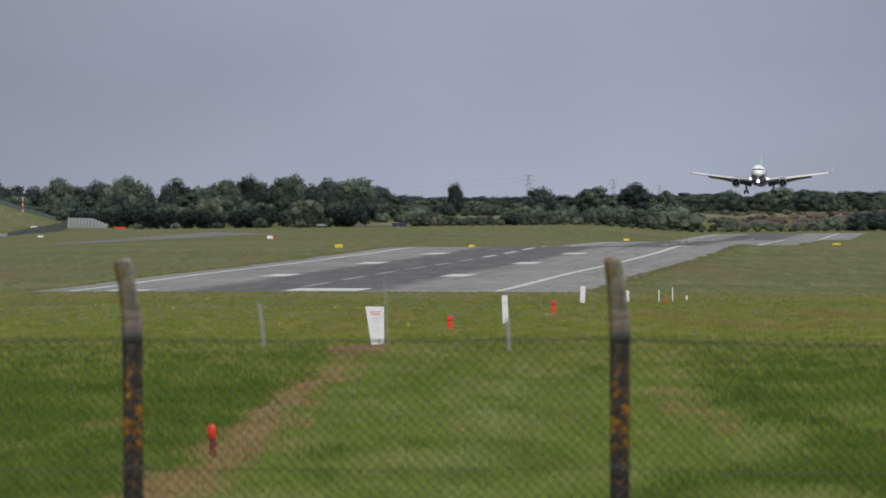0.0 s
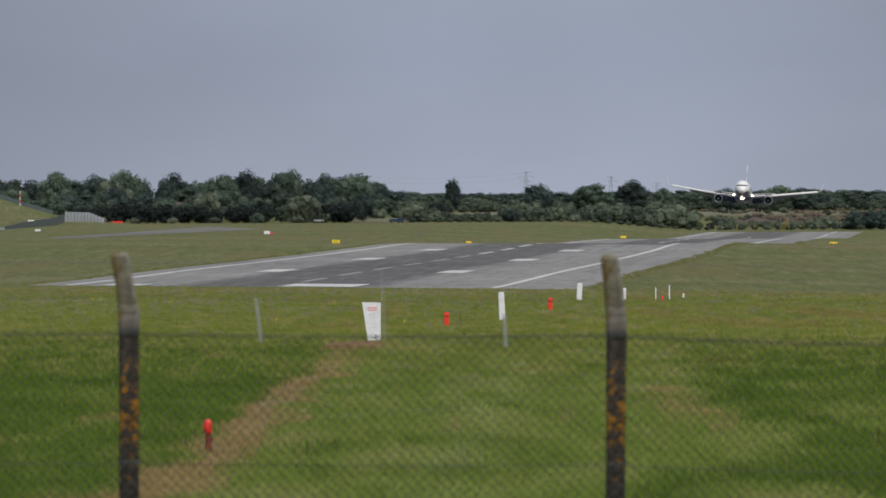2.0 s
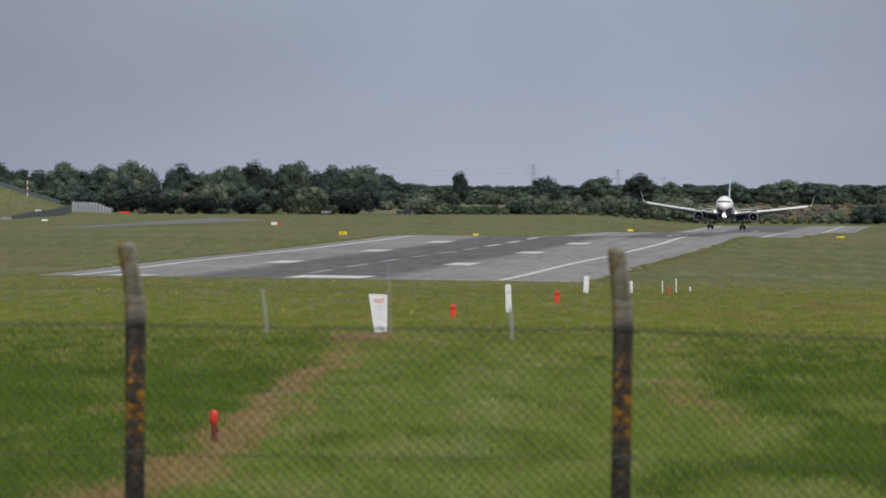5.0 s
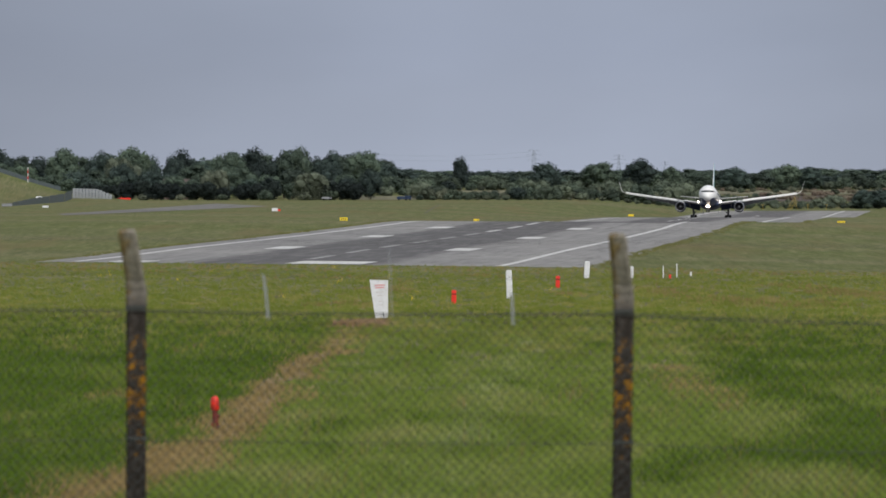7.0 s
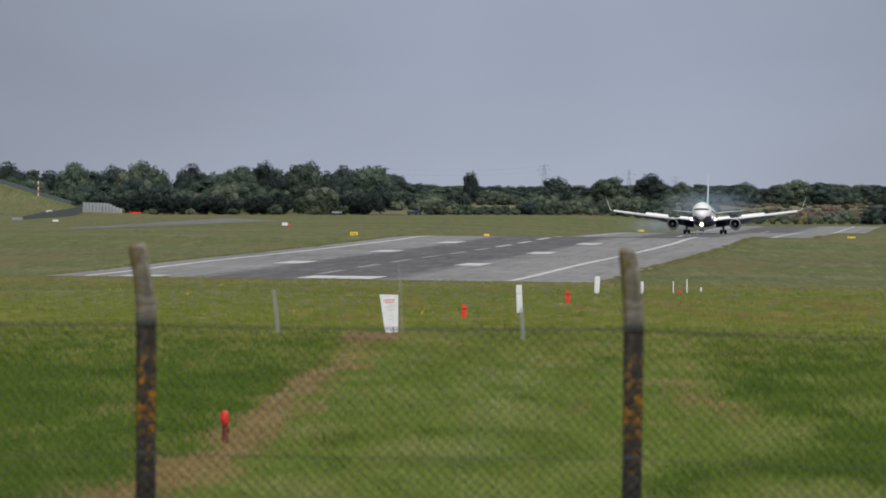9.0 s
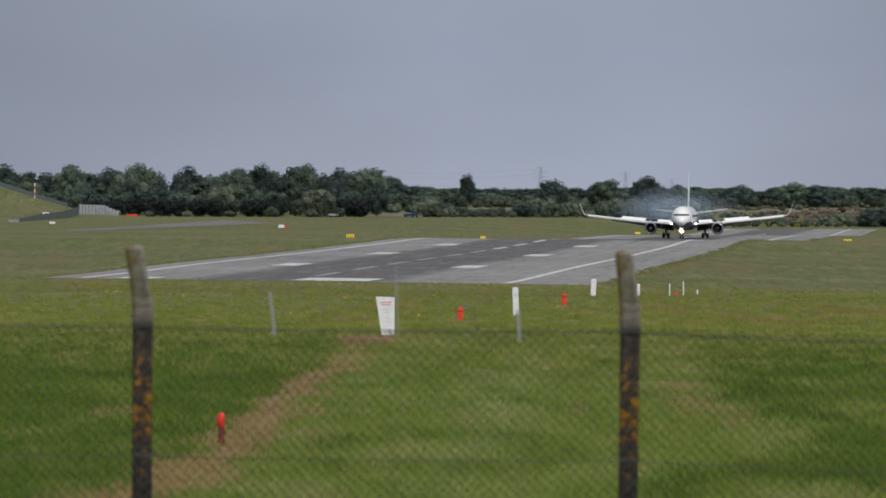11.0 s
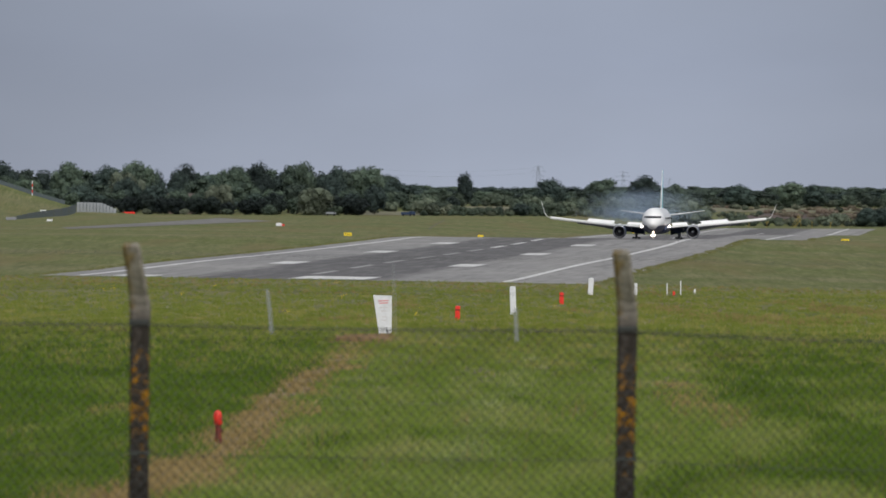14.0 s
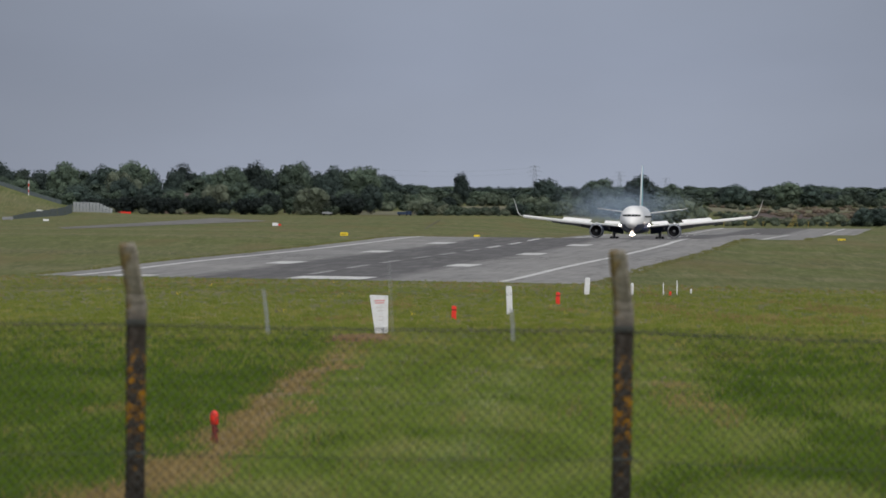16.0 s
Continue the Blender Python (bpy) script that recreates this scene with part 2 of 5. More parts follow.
M = {
    "grass": grass_ground(),
    "runway": asphalt("runway_asphalt", (0.195, 0.192, 0.193), (0.265, 0.258, 0.252), True),
    "taxi": asphalt("taxiway_asphalt", (0.135, 0.131, 0.125), (0.185, 0.178, 0.168)),
    "newtar": asphalt("resurfaced_asphalt", (0.085, 0.083, 0.086), (0.115, 0.112, 0.114)),
    "paint": paint_mark("runway_paint", 0.32, 0.60),
    "wornpaint": paint_mark("worn_runway_paint", 0.13, 0.30),
    # leaf and bush colours carry distance haze as a lighter, bluer tint
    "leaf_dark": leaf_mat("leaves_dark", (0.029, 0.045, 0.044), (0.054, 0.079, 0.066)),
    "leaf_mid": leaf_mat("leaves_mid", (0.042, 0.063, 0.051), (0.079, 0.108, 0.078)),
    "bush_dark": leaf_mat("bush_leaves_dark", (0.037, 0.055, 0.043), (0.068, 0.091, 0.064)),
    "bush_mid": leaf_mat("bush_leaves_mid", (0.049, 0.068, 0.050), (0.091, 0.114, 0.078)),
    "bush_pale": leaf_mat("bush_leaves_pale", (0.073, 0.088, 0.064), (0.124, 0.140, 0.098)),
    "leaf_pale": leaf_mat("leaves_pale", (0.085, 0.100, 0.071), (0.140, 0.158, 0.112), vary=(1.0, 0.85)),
    # near-black leaves; in the tree gaps their colour stands in for shade
    "hedge": leaf_mat("hedge_and_gap_leaves", (0.013, 0.021, 0.021), (0.024, 0.034, 0.030), vary=(1.15, 0.85)),
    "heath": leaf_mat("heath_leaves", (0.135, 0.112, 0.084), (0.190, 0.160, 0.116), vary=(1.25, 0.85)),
    "bark": plain("bark", (0.07, 0.055, 0.042), 0.95, bump=0.5),
    "concrete": lichen_concrete(),
    "wire": plain("weathered_wire", (0.050, 0.055, 0.052), 0.8, 0.1),
    "white": aircraft_white(),
    "belly": plain("navy_paint", (0.030, 0.048, 0.105), 0.3, var=0.1),
    "teal": plain("teal_paint", (0.10, 0.36, 0.46), 0.3, var=0.1),
    "grey": plain("grey_paint", (0.36, 0.37, 0.39), 0.4, var=0.08),
    # on the flaps this dark grey holds the shade under the wing
    "flapshade": plain("flap_shade_grey", (0.14, 0.15, 0.17), 0.45, var=0.1),
    "metal": plain("bare_metal", (0.62, 0.62, 0.63), 0.28, 1.0, var=0.08),
    "dark": plain("dark_cavity", (0.012, 0.012, 0.016), 0.6, var=0.2),
    "tyre": plain("tyre_rubber", (0.018, 0.018, 0.018), 0.9, var=0.2),
    "glass": plain("cockpit_glass", (0.01, 0.012, 0.018), 0.08, var=0.2),
    "signwhite": plain("white_board", (0.70, 0.71, 0.74), 0.6, var=0.1, scale=6),
    "signyellow": plain("yellow_board", (0.80, 0.60, 0.03), 0.5, var=0.1),
    "red": plain("red_plastic", (0.75, 0.035, 0.020), 0.45, var=0.15, scale=8),
    "oldred": plain("weathered_red", (0.16, 0.025, 0.018), 0.8, var=0.4, scale=14),
    "steel": plain("galvanised_steel", (0.30, 0.32, 0.34), 0.55, 0.6, var=0.2),
    "fenceblue": plain("blue_grey_sheet", (0.085, 0.108, 0.118), 0.6, 0.3, var=0.25),
    "brown": plain("heather_bank", (0.075, 0.053, 0.046), 0.95, var=0.5, scale=0.12),
    "scrub": plain("dry_scrub", (0.142, 0.136, 0.080), 0.95, var=0.5, scale=0.10),
    "brick": plain("house_brick", (0.13, 0.095, 0.08), 0.9, var=0.2),
    "roof": plain("roof_tile", (0.085, 0.066, 0.060), 0.9, var=0.2),
    "palesteel": plain("pale_galvanised_steel", (0.24, 0.27, 0.31), 0.6, 0.1, var=0.1),
    "faded": plain("faded_red", (0.68, 0.34, 0.35), 0.7),
    "faint": plain("faded_grey", (0.60, 0.58, 0.58), 0.7),
    "greyvan": plain("grey_van_paint", (0.24, 0.25, 0.27), 0.5),
    "mast": plain("dull_yellow_paint", (0.42, 0.31, 0.06), 0.6),
    "fan": plain("fan_titanium", (0.05, 0.05, 0.055), 0.5, 0.5),
    "vanblue": plain("blue_van_paint", (0.02, 0.04, 0.09), 0.4),
    "mist": plain("spray_mist", (0.40, 0.51, 0.66), 0.9, var=0.05),
}


def blade_mat(name, lo, hi):
    n = Nodes(name, 0.9, spec=0.05)
    geo = n.nt.nodes.new("ShaderNodeNewGeometry")
    big = n.noise(1.0, 6, 0.7, (0.55, 0.075, 0.3))
    c = n.ramp(big, (0.30, tuple(0.66 * v for v in lo)), (0.50, lo), (0.68, hi))
    r = geo.outputs["Random Per Island"]
    c = n.mix(n.span(r, 0.7, 1.0, 0.0, 0.18), c, (0.265, 0.250, 0.095))
    c = n.mix(n.span(r, 0.0, 0.35, 0.22, 0.0), c, (0.030, 0.065, 0.008))
    n.colour(c)
    return n.mat


M["blade"] = blade_mat("pale_grass_blade", (0.140, 0.200, 0.034), (0.235, 0.250, 0.085))
M["lush"] = blade_mat("lush_grass_blade", (0.074, 0.128, 0.014), (0.152, 0.188, 0.038))
M["far_blade"] = blade_mat("meadow_grass_blade", (0.155, 0.190, 0.036), (0.275, 0.248, 0.088))
M["trodden"] = blade_mat("trodden_grass_blade", (0.215, 0.265, 0.095), (0.320, 0.330, 0.150))
M["rust"] = blade_mat("rusty_dead_grass", (0.235, 0.150, 0.090), (0.320, 0.215, 0.140))
M["browned"] = blade_mat("browned_grass_blade", (0.205, 0.165, 0.070), (0.285, 0.215, 0.110))
M["petal"] = plain("yellow_petal", (0.75, 0.55, 0.02), 0.6)
M["straw"] = leaf_mat("dry_grass", (0.180, 0.140, 0.050), (0.280, 0.225, 0.092), 0.3, (1.45, 0.72))
lamp_white = glow("landing_light", (1.0, 0.80, 0.60), 20.0)
lamp_small = glow("wing_light", (1.0, 0.82, 0.74), 14.0)

# ---------------------------------------------------------------- mesh helpers


def mesh_of(name, verts, faces, mat, smooth=False):
    me = bpy.data.meshes.new(name)
    me.from_pydata([tuple(v) for v in verts], [], [tuple(f) for f in faces])
    me.materials.append(mat)
    if smooth:
        me.polygons.foreach_set("use_smooth", [True] * len(me.polygons))
    me.update()
    return me


def part(name, bm, material, parent, label="", smooth=False):
    me = bpy.data.meshes.new(name)
    bmesh.ops.recalc_face_normals(bm, faces=bm.faces[:])
    bm.to_mesh(me)
    bm.free()
    me.materials.append(material)
    if smooth:
        me.polygons.foreach_set("use_smooth", [True] * len(me.polygons))
    ob = new(name, me)
    ob.parent = parent
    if label:
        tagged(ob, label)
    return ob


def box(bm, x, y, z, sx, sy, sz, bevel=0.0, m=None):
    """A box centred on x, y, z."""
    r = bmesh.ops.create_cube(bm, size=1.0)
    t = Matrix.Translation((x, y, z)) @ Matrix.Diagonal((sx, sy, sz, 1))
    bmesh.ops.transform(bm, matrix=(m @ t) if m else t, verts=r["verts"])
    if bevel:
        es = list({e for v in r["verts"] for e in v.link_edges})
        bmesh.ops.bevel(bm, geom=es, offset=bevel, segments=2, affect="EDGES")
    return bm


def rod(bm, a, b, r0, r1=None, seg=8):
    """A tapered round bar from a to b."""
    a, b = Vector(a), Vector(b)
    d = b - a
    m = Matrix.Translation((a + b) / 2) @ d.to_track_quat("Z", "Y").to_matrix().to_4x4()
    bmesh.ops.create_cone(bm, cap_ends=True, segments=seg, radius1=r0, radius2=r0 if r1 is None else r1, depth=d.length, matrix=m)
    return bm


def loft(bm, rings, close=True, caps=True):
    """Skin a row of rings of equal length."""
    vs = [[bm.verts.new(p) for p in ring] for ring in rings]
    n = len(rings[0])
    for a, b in zip(vs, vs[1:]):
        for i in range(n if close else n - 1):
            j = (i + 1) % n
            bm.faces.new((a[i], a[j], b[j], b[i]))
    if caps:
        bm.faces.new(vs[0][::-1])
        bm.faces.new(vs[-1])
    return bm


# ---------------------------------------------------------------- the lie of the land
HEAD = radians(4.065)                     # the runway's heading from the viewing axis
AX, AY = math.sin(HEAD), math.cos(HEAD)
SIDE = 73.2                               # how far the viewpoint stands beside the centre line


def plan(s, u):
    """Along and across the runway, into world x, y."""
    q = u - SIDE
    return s * AX + q * AY, s * AY - q * AX


def unplan(x, y):
    return x * AX + y * AY, x * AY - y * AX + SIDE


def curve_of(knots):
    xs = np.array([k[0] for k in knots], float)
    ys = np.array([k[1] for k in knots], float)
    m = np.gradient(ys, xs)

    def f(x):
        x = np.clip(x, xs[0], xs[-1])
        i = np.clip(np.searchsorted(xs, x) - 1, 0, len(xs) - 2)
        h = xs[i + 1] - xs[i]
        t = (x - xs[i]) / h
        return ((2 * t**3 - 3 * t**2 + 1) * ys[i] + (t**3 - 2 * t**2 + t) * h * m[i] + (-2 * t**3 + 3 * t**2) * ys[i + 1] + (t**3 - t**2) * h * m[i + 1])
    return f


NEAR = [(-400, -2.2), (0, -2.3), (46, -2.5), (100, -3.3), (200, -4.3), (400, -6.0), (600, -7.2)]
STRIP = curve_of(NEAR + [(786, -7.86), (916, -7.27), (1053, -6.78), (1182, -6.17), (1283, -5.62), (1400, -6.6), (1540, -7.57), (1631, -8.0),
                         (1711, -7.88), (1800, -7.65), (1900, -7.6), (1983, -7.6), (2150, -8.6), (2440, -9.2), (2640, -8.6), (2747, -8.4), (2880, -7.6), (3000, -6.0), (3150, -2.0), (3300, 0.5), (5200, 2.0)])
LEFT = curve_of(NEAR + [(786, -7.6), (1053, -6.5), (1283, -5.55), (1500, -5.85), (2000, -5.5), (2500, -4.7), (2900, -4.3), (3050, -3.6), (3200, -1.0), (3350, 1.0), (5200, 3.0)])
RIGHT = curve_of(NEAR + [(786, -8.2), (1053, -7.1), (1283, -6.0), (1541, -6.9), (1900, -7.4), (2300, -7.9), (2747, -7.6), (2880, -6.9), (3000, -5.0), (3150, -1.2), (3300, 0.8), (3500, 1.5), (5200, 3.0)])


def ease(t):
    t = np.clip(t, 0.0, 1.0)
    return t * t * (3 - 2 * t)


def height(x, y):
    """Ground level at world x, y (arrays or numbers)."""
    s, u = unplan(np.asarray(x, float), np.asarray(y, float))
    wl, wr = ease((-u - 25.5) / 55), ease((u - 33.5) / 45)
    cross = -0.010 * np.clip(u, -60, 60) * ease((s - 500) / 300) * (1 - ease((s - 1150) / 250))
    z = STRIP(s) * (1 - wl - wr) + LEFT(s) * wl + RIGHT(s) * wr + cross
    # a grassy bank beside the blast fence
    z = z + 14.0 * np.exp(-(((np.asarray(x) + 178) / 36.0) ** 2)) * np.exp(-(((np.asarray(y) - 2710) / 75.0) ** 2))
    return EYE_Z + z


def site(bearing, dist, lift=0.0):
    """A spot by its bearing (thousandths of the distance to the right of the axis) and distance."""
    x = bearing * dist / 1000.0
    return Vector((x, dist, float(height(x, dist)) + lift))

# ---------------------------------------------------------------- ground and runway


def make_ground():
    us = sorted({*np.round(np.arange(-60, 150, 3.0), 2), *np.round(np.arange(-400, -60, 12.0), 2), *np.round(np.arange(150, 420, 12.0), 2),
                 -2600, -1500, -900, -600, -500, 520, 700, 1000, 1600, 2700, -25.2, -24.2, 32.0, 33.0} - {-24.0})
    ss = sorted({*range(-300, 20, 40), *range(20, 420, 4), *range(420, 3200, 10), *range(3200, 5000, 100), 784, 786})
    uu, sg = np.meshgrid(np.array(us, float), np.array(ss, float))
    x, y = plan(sg, uu)
    z = height(x, y)
    rnd = np.random.RandomState(3)
    z = z + rnd.uniform(-0.03, 0.03, z.shape) * ((sg < 700) & (sg > 60))
    under = (uu > -24.5) & (uu < 32.5) & (sg > 785) & (sg < 2785)
    z = np.where(under, z - 0.5, z)
    n, m = x.shape
    verts = np.stack([x, y, z], -1).reshape(-1, 3)
    idx = np.arange(n * m).reshape(n, m)
    faces = np.stack([idx[:-1, :-1], idx[:-1, 1:], idx[1:, 1:], idx[1:, :-1]], -1).reshape(-1, 4)
    ob = new("ground", mesh_of("ground", verts.tolist(), faces.tolist(), M["grass"], True))
    tagged(ob, "rough meadow grass of the airfield, green and straw coloured", "ground", kind="structure")


S_AXIS = Matrix(((AY, AX, 0, -SIDE * AY), (-AX, AY, 0, SIDE * AX), (0, 0, 1, 0), (0, 0, 0, 1)))


def draped(name, s0, s1, u0, u1, lift, mat, parent=None, step=5.0, slices=1, taper=0.0):
    """A sheet on the runway from s0 to s1 along it and u0 to u1 across it."""
    n = max(1, int(math.ceil((s1 - s0) / step)))
    sv = np.linspace(s0, s1, n + 1)
    uv = np.linspace(u0, u1, slices + 1)
    uu, sg = np.meshgrid(uv, sv)
    x, y = plan(sg, uu)
    z = height(x, y) + lift
    verts = np.stack([uu, sg, z], -1).reshape(-1, 3)
    idx = np.arange(verts.shape[0]).reshape(n + 1, slices + 1)
    faces = np.stack([idx[:-1, :-1], idx[:-1, 1:], idx[1:, 1:], idx[1:, :-1]], -1).reshape(-1, 4)
    ob = new(name, mesh_of(name, verts.tolist(), faces.tolist(), mat, True))
    if parent:
        ob.parent = parent
    else:
        ob.matrix_world = S_AXIS
    return ob


def make_runway():
    rw = draped("runway", 784, 2790, -25.2, 33.0, 0.0, M["runway"], slices=14)
    tagged(rw, "long grey asphalt runway darkened by tyre rubber", "runway", kind="structure")
    lift = 0.035

    def mark(name, s0, s1, u0, u1, worn=False):
        draped(name, s0, s1, u0, u1, lift, M["wornpaint" if worn else "paint"], rw)

    for side in (-21.35, 23.2):
        mark("edge_line", 787, 1283, side - 0.45, side + 0.45)
        mark("edge_line", 1283, 2000, side - 0.45, side + 0.45)
        mark("edge_line", 2000, 2780, side - 0.45, side + 0.45)
    for s in (901, 1040, 1165):
        for side in (-10.8, 10.8):
            mark("touchdown_bar", s, s + 24, side - 1.6, side + 1.6)
    for s in (2210, 2330):
        for side in (-10.8, 10.8):
            mark("touchdown_bar", s, s + 24, side - 1.6, side + 1.6)
    for i in range(34):
        s = 824 + i * 50
        mark("centre_line", s, s + 30, -0.45, 0.45, s < 1120)
    patch = draped("resurfaced_strip", 1262, 1294, 4.0, 22.6, 0.018, M["newtar"], rw)
    tagged(patch, "dark resurfaced strip of asphalt")
    # broad bar and stub at the near end
    mark("threshold_bar", 788, 811, 0.5, 8.6)
    mark("threshold_bar", 788, 801, -18.0, -13.8)


def sheet_on_ground(name, quad, lift, mat, n=24, label="", category=""):
    """A four-cornered sheet laid on the ground."""
    verts, faces = [], []
    a, b, c, d = [Vector(site(*q)) for q in quad]
    for i in range(n + 1):
        for j in range(5):
            p = a.lerp(b, i / n).lerp(d.lerp(c, i / n), j / 4)
            verts.append((p.x, p.y, float(height(p.x, p.y)) + lift))
    for i in range(n):
        for j in range(4):
            k = i * 5 + j
            faces.append((k, k + 5, k + 6, k + 1))
    ob = new(name, mesh_of(name, verts, faces, mat, True))
    return tagged(ob, label, category, kind="structure")


make_ground()
make_runway()
sheet_on_ground("taxiway", ((-50, 1660), (-23.0, 2210), (-30, 2420), (-51, 1730)), 0.06, M["taxi"], label="pale grey taxiway crossing the grass", category="taxiway")

sheet_on_ground("drain", ((-2.55, 1850), (-0.5, 2330), (-0.3, 2330), (-2.3, 1850)), 0.08, plain("dark_soil", (0.075, 0.070, 0.042), 0.95, var=0.4, scale=0.3), label="dark drainage cut across the grass", category="drain")

# ---------------------------------------------------------------- the perimeter fence
FENCE_D, BAY = 46.7, 3.0


def make_fence():
    posts = []
    base = new("fence_post")
    bm = bmesh.new()
    h = 0.061
    rings = []
    # shaft and cranked head, slightly uneven
    rnd = random.Random(5)
    for z, dx, dy, k in ((-0.4, -0.016, 0, 1.0), (0.4, -0.010, 0, 1.0), (0.9, -0.004, 0, 0.99), (1.4, 0.0, 0, 0.98), (1.66, 0.003, 0, 1.0), (1.78, 0.003, -0.01, 1.03),
                         (1.84, -0.003, -0.04, 0.98), (1.98, -0.020, -0.15, 0.90), (2.14, -0.040, -0.26, 0.86), (2.165, -0.044, -0.28, 0.62)):
        a = h * k
        c = a * 0.75
        ring = [(a, c), (c, a), (-c, a), (-a, c), (-a, -c), (-c, -a), (c, -a), (a, -c)]
        rings.append([(dx + x + rnd.uniform(-.003, .003), dy + y, z) for x, y in ring])
    loft(bm, rings)
    part("shaft", bm, M["concrete"], base)
    for z in (0.16, 0.87, 1.68):
        bm = bmesh.new()
        box(bm, 0, -h - 0.004, z, 0.13, 0.012, 0.022, 0.003)
        part("tie_wire", bm, M["wire"], base)
    tagged(base, "cranked concrete fence post, dark, mottled with orange lichen", "fence post", "perimeter fence posts")
    first = True
    for i in range(-3, 5):
        x = -1.884 + i * BAY
        y = FENCE_D + 0.16 * i
        z = float(height(x, y))
        top = EYE_Z - 0.25 - 0.028 * i
        m = pose(x, y, top - 2.16, 0, -0.35 if i == 0 else -0.2 + 0.15 * (i % 3), 0)
        if first:
            base.matrix_basis = m
            first = False
        else:
            copy_thing(base, m)
    # chain link: every wire zigzags from top to bottom
    x0, x1 = -1.90 - 3 * BAY, -1.90 + 4 * BAY
    pitch, rows = 0.0355, 22
    verts, faces = [], []
    r = 0.0032
    count = int((x1 - x0) / pitch)
    for k in range(count):
        xa = x0 + k * pitch
        pts = []
        for j in range(rows * 2 + 1):
            off = pitch * 1.03 if (j + k) % 2 else -pitch * 0.03
            x = xa + off
            f = (x + 1.90) / BAY
            pts.append((x, FENCE_D + 0.16 * f - 0.07 + (0.003 if j % 2 else -0.003) + 0.02 * math.sin(x * 2.1 + j * 0.05),
                        EYE_Z - 0.745 - 0.026 * f - j * pitch + 0.012 * math.sin(x * 1.7)))
        for j, p in enumerate(pts):
            verts += [(p[0] - r, p[1], p[2]), (p[0] + r, p[1] + r, p[2]), (p[0] + r, p[1] - r, p[2])]
        b = len(verts) - 3 * len(pts)
        for j in range(len(pts) - 1):
            q = b + 3 * j
            for e in range(3):
                g = (e + 1) % 3
                faces.append((q + e, q + g, q + 3 + g, q + 3 + e))
    fence = new("chain_link_fence")
    tagged(fence, "weathered steel chain link mesh strung between concrete posts", "fence")
    net = new("wire_mesh", mesh_of("wire_mesh", verts, faces, M["wire"]))
    net.parent = fence
    tagged(net, kind="stuff")
    for dz in (0.752, 1.55):
        bm = bmesh.new()
        rings = []
        for k in range(0, 43):
            x = x0 + (x1 - x0) * k / 42
            f = (x + 1.90) / BAY
            sag = 0.010 if f < 1 else 0.035
            thick = 0.0045 if dz < 1 else 0.0028
            p = Vector((x, FENCE_D + 0.16 * f - 0.075, EYE_Z - dz - 0.026 * f - 0.018 * max(0.0, f - 0.9) - sag * math.sin(math.pi * (f % 1.0))))
            rings.append([(p.x, p.y + thick * math.cos(q), p.z + thick * math.sin(q)) for q in (0, 1.57, 3.14, 4.71)])
        loft(bm, rings)
        part("line_wire", bm, M["wire"], fence)
    # two slack barbed strands through the cranks
    for dz, dy in ((0.30, -0.26), (0.52, -0.13)):
        bm = bmesh.new()
        prev = None
        for k in range(0, 85):
            x = x0 + (x1 - x0) * k / 84
            f = (x + 1.90) / BAY
            p = Vector((x, FENCE_D + 0.16 * f + dy, EYE_Z - dz - 0.026 * f - 0.02 * math.sin(math.pi * (f % 1.0))))
            if prev:
                rod(bm, prev, p, 0.0012, seg=4)
                rod(bm, p + Vector((-.004, 0, -.012)), p + Vector((.004, 0, .012)), 0.001, seg=3)
            prev = p
        part("barbed_strand", bm, M["wire"], fence)


make_fence()

# ---------------------------------------------------------------- trees and scrub


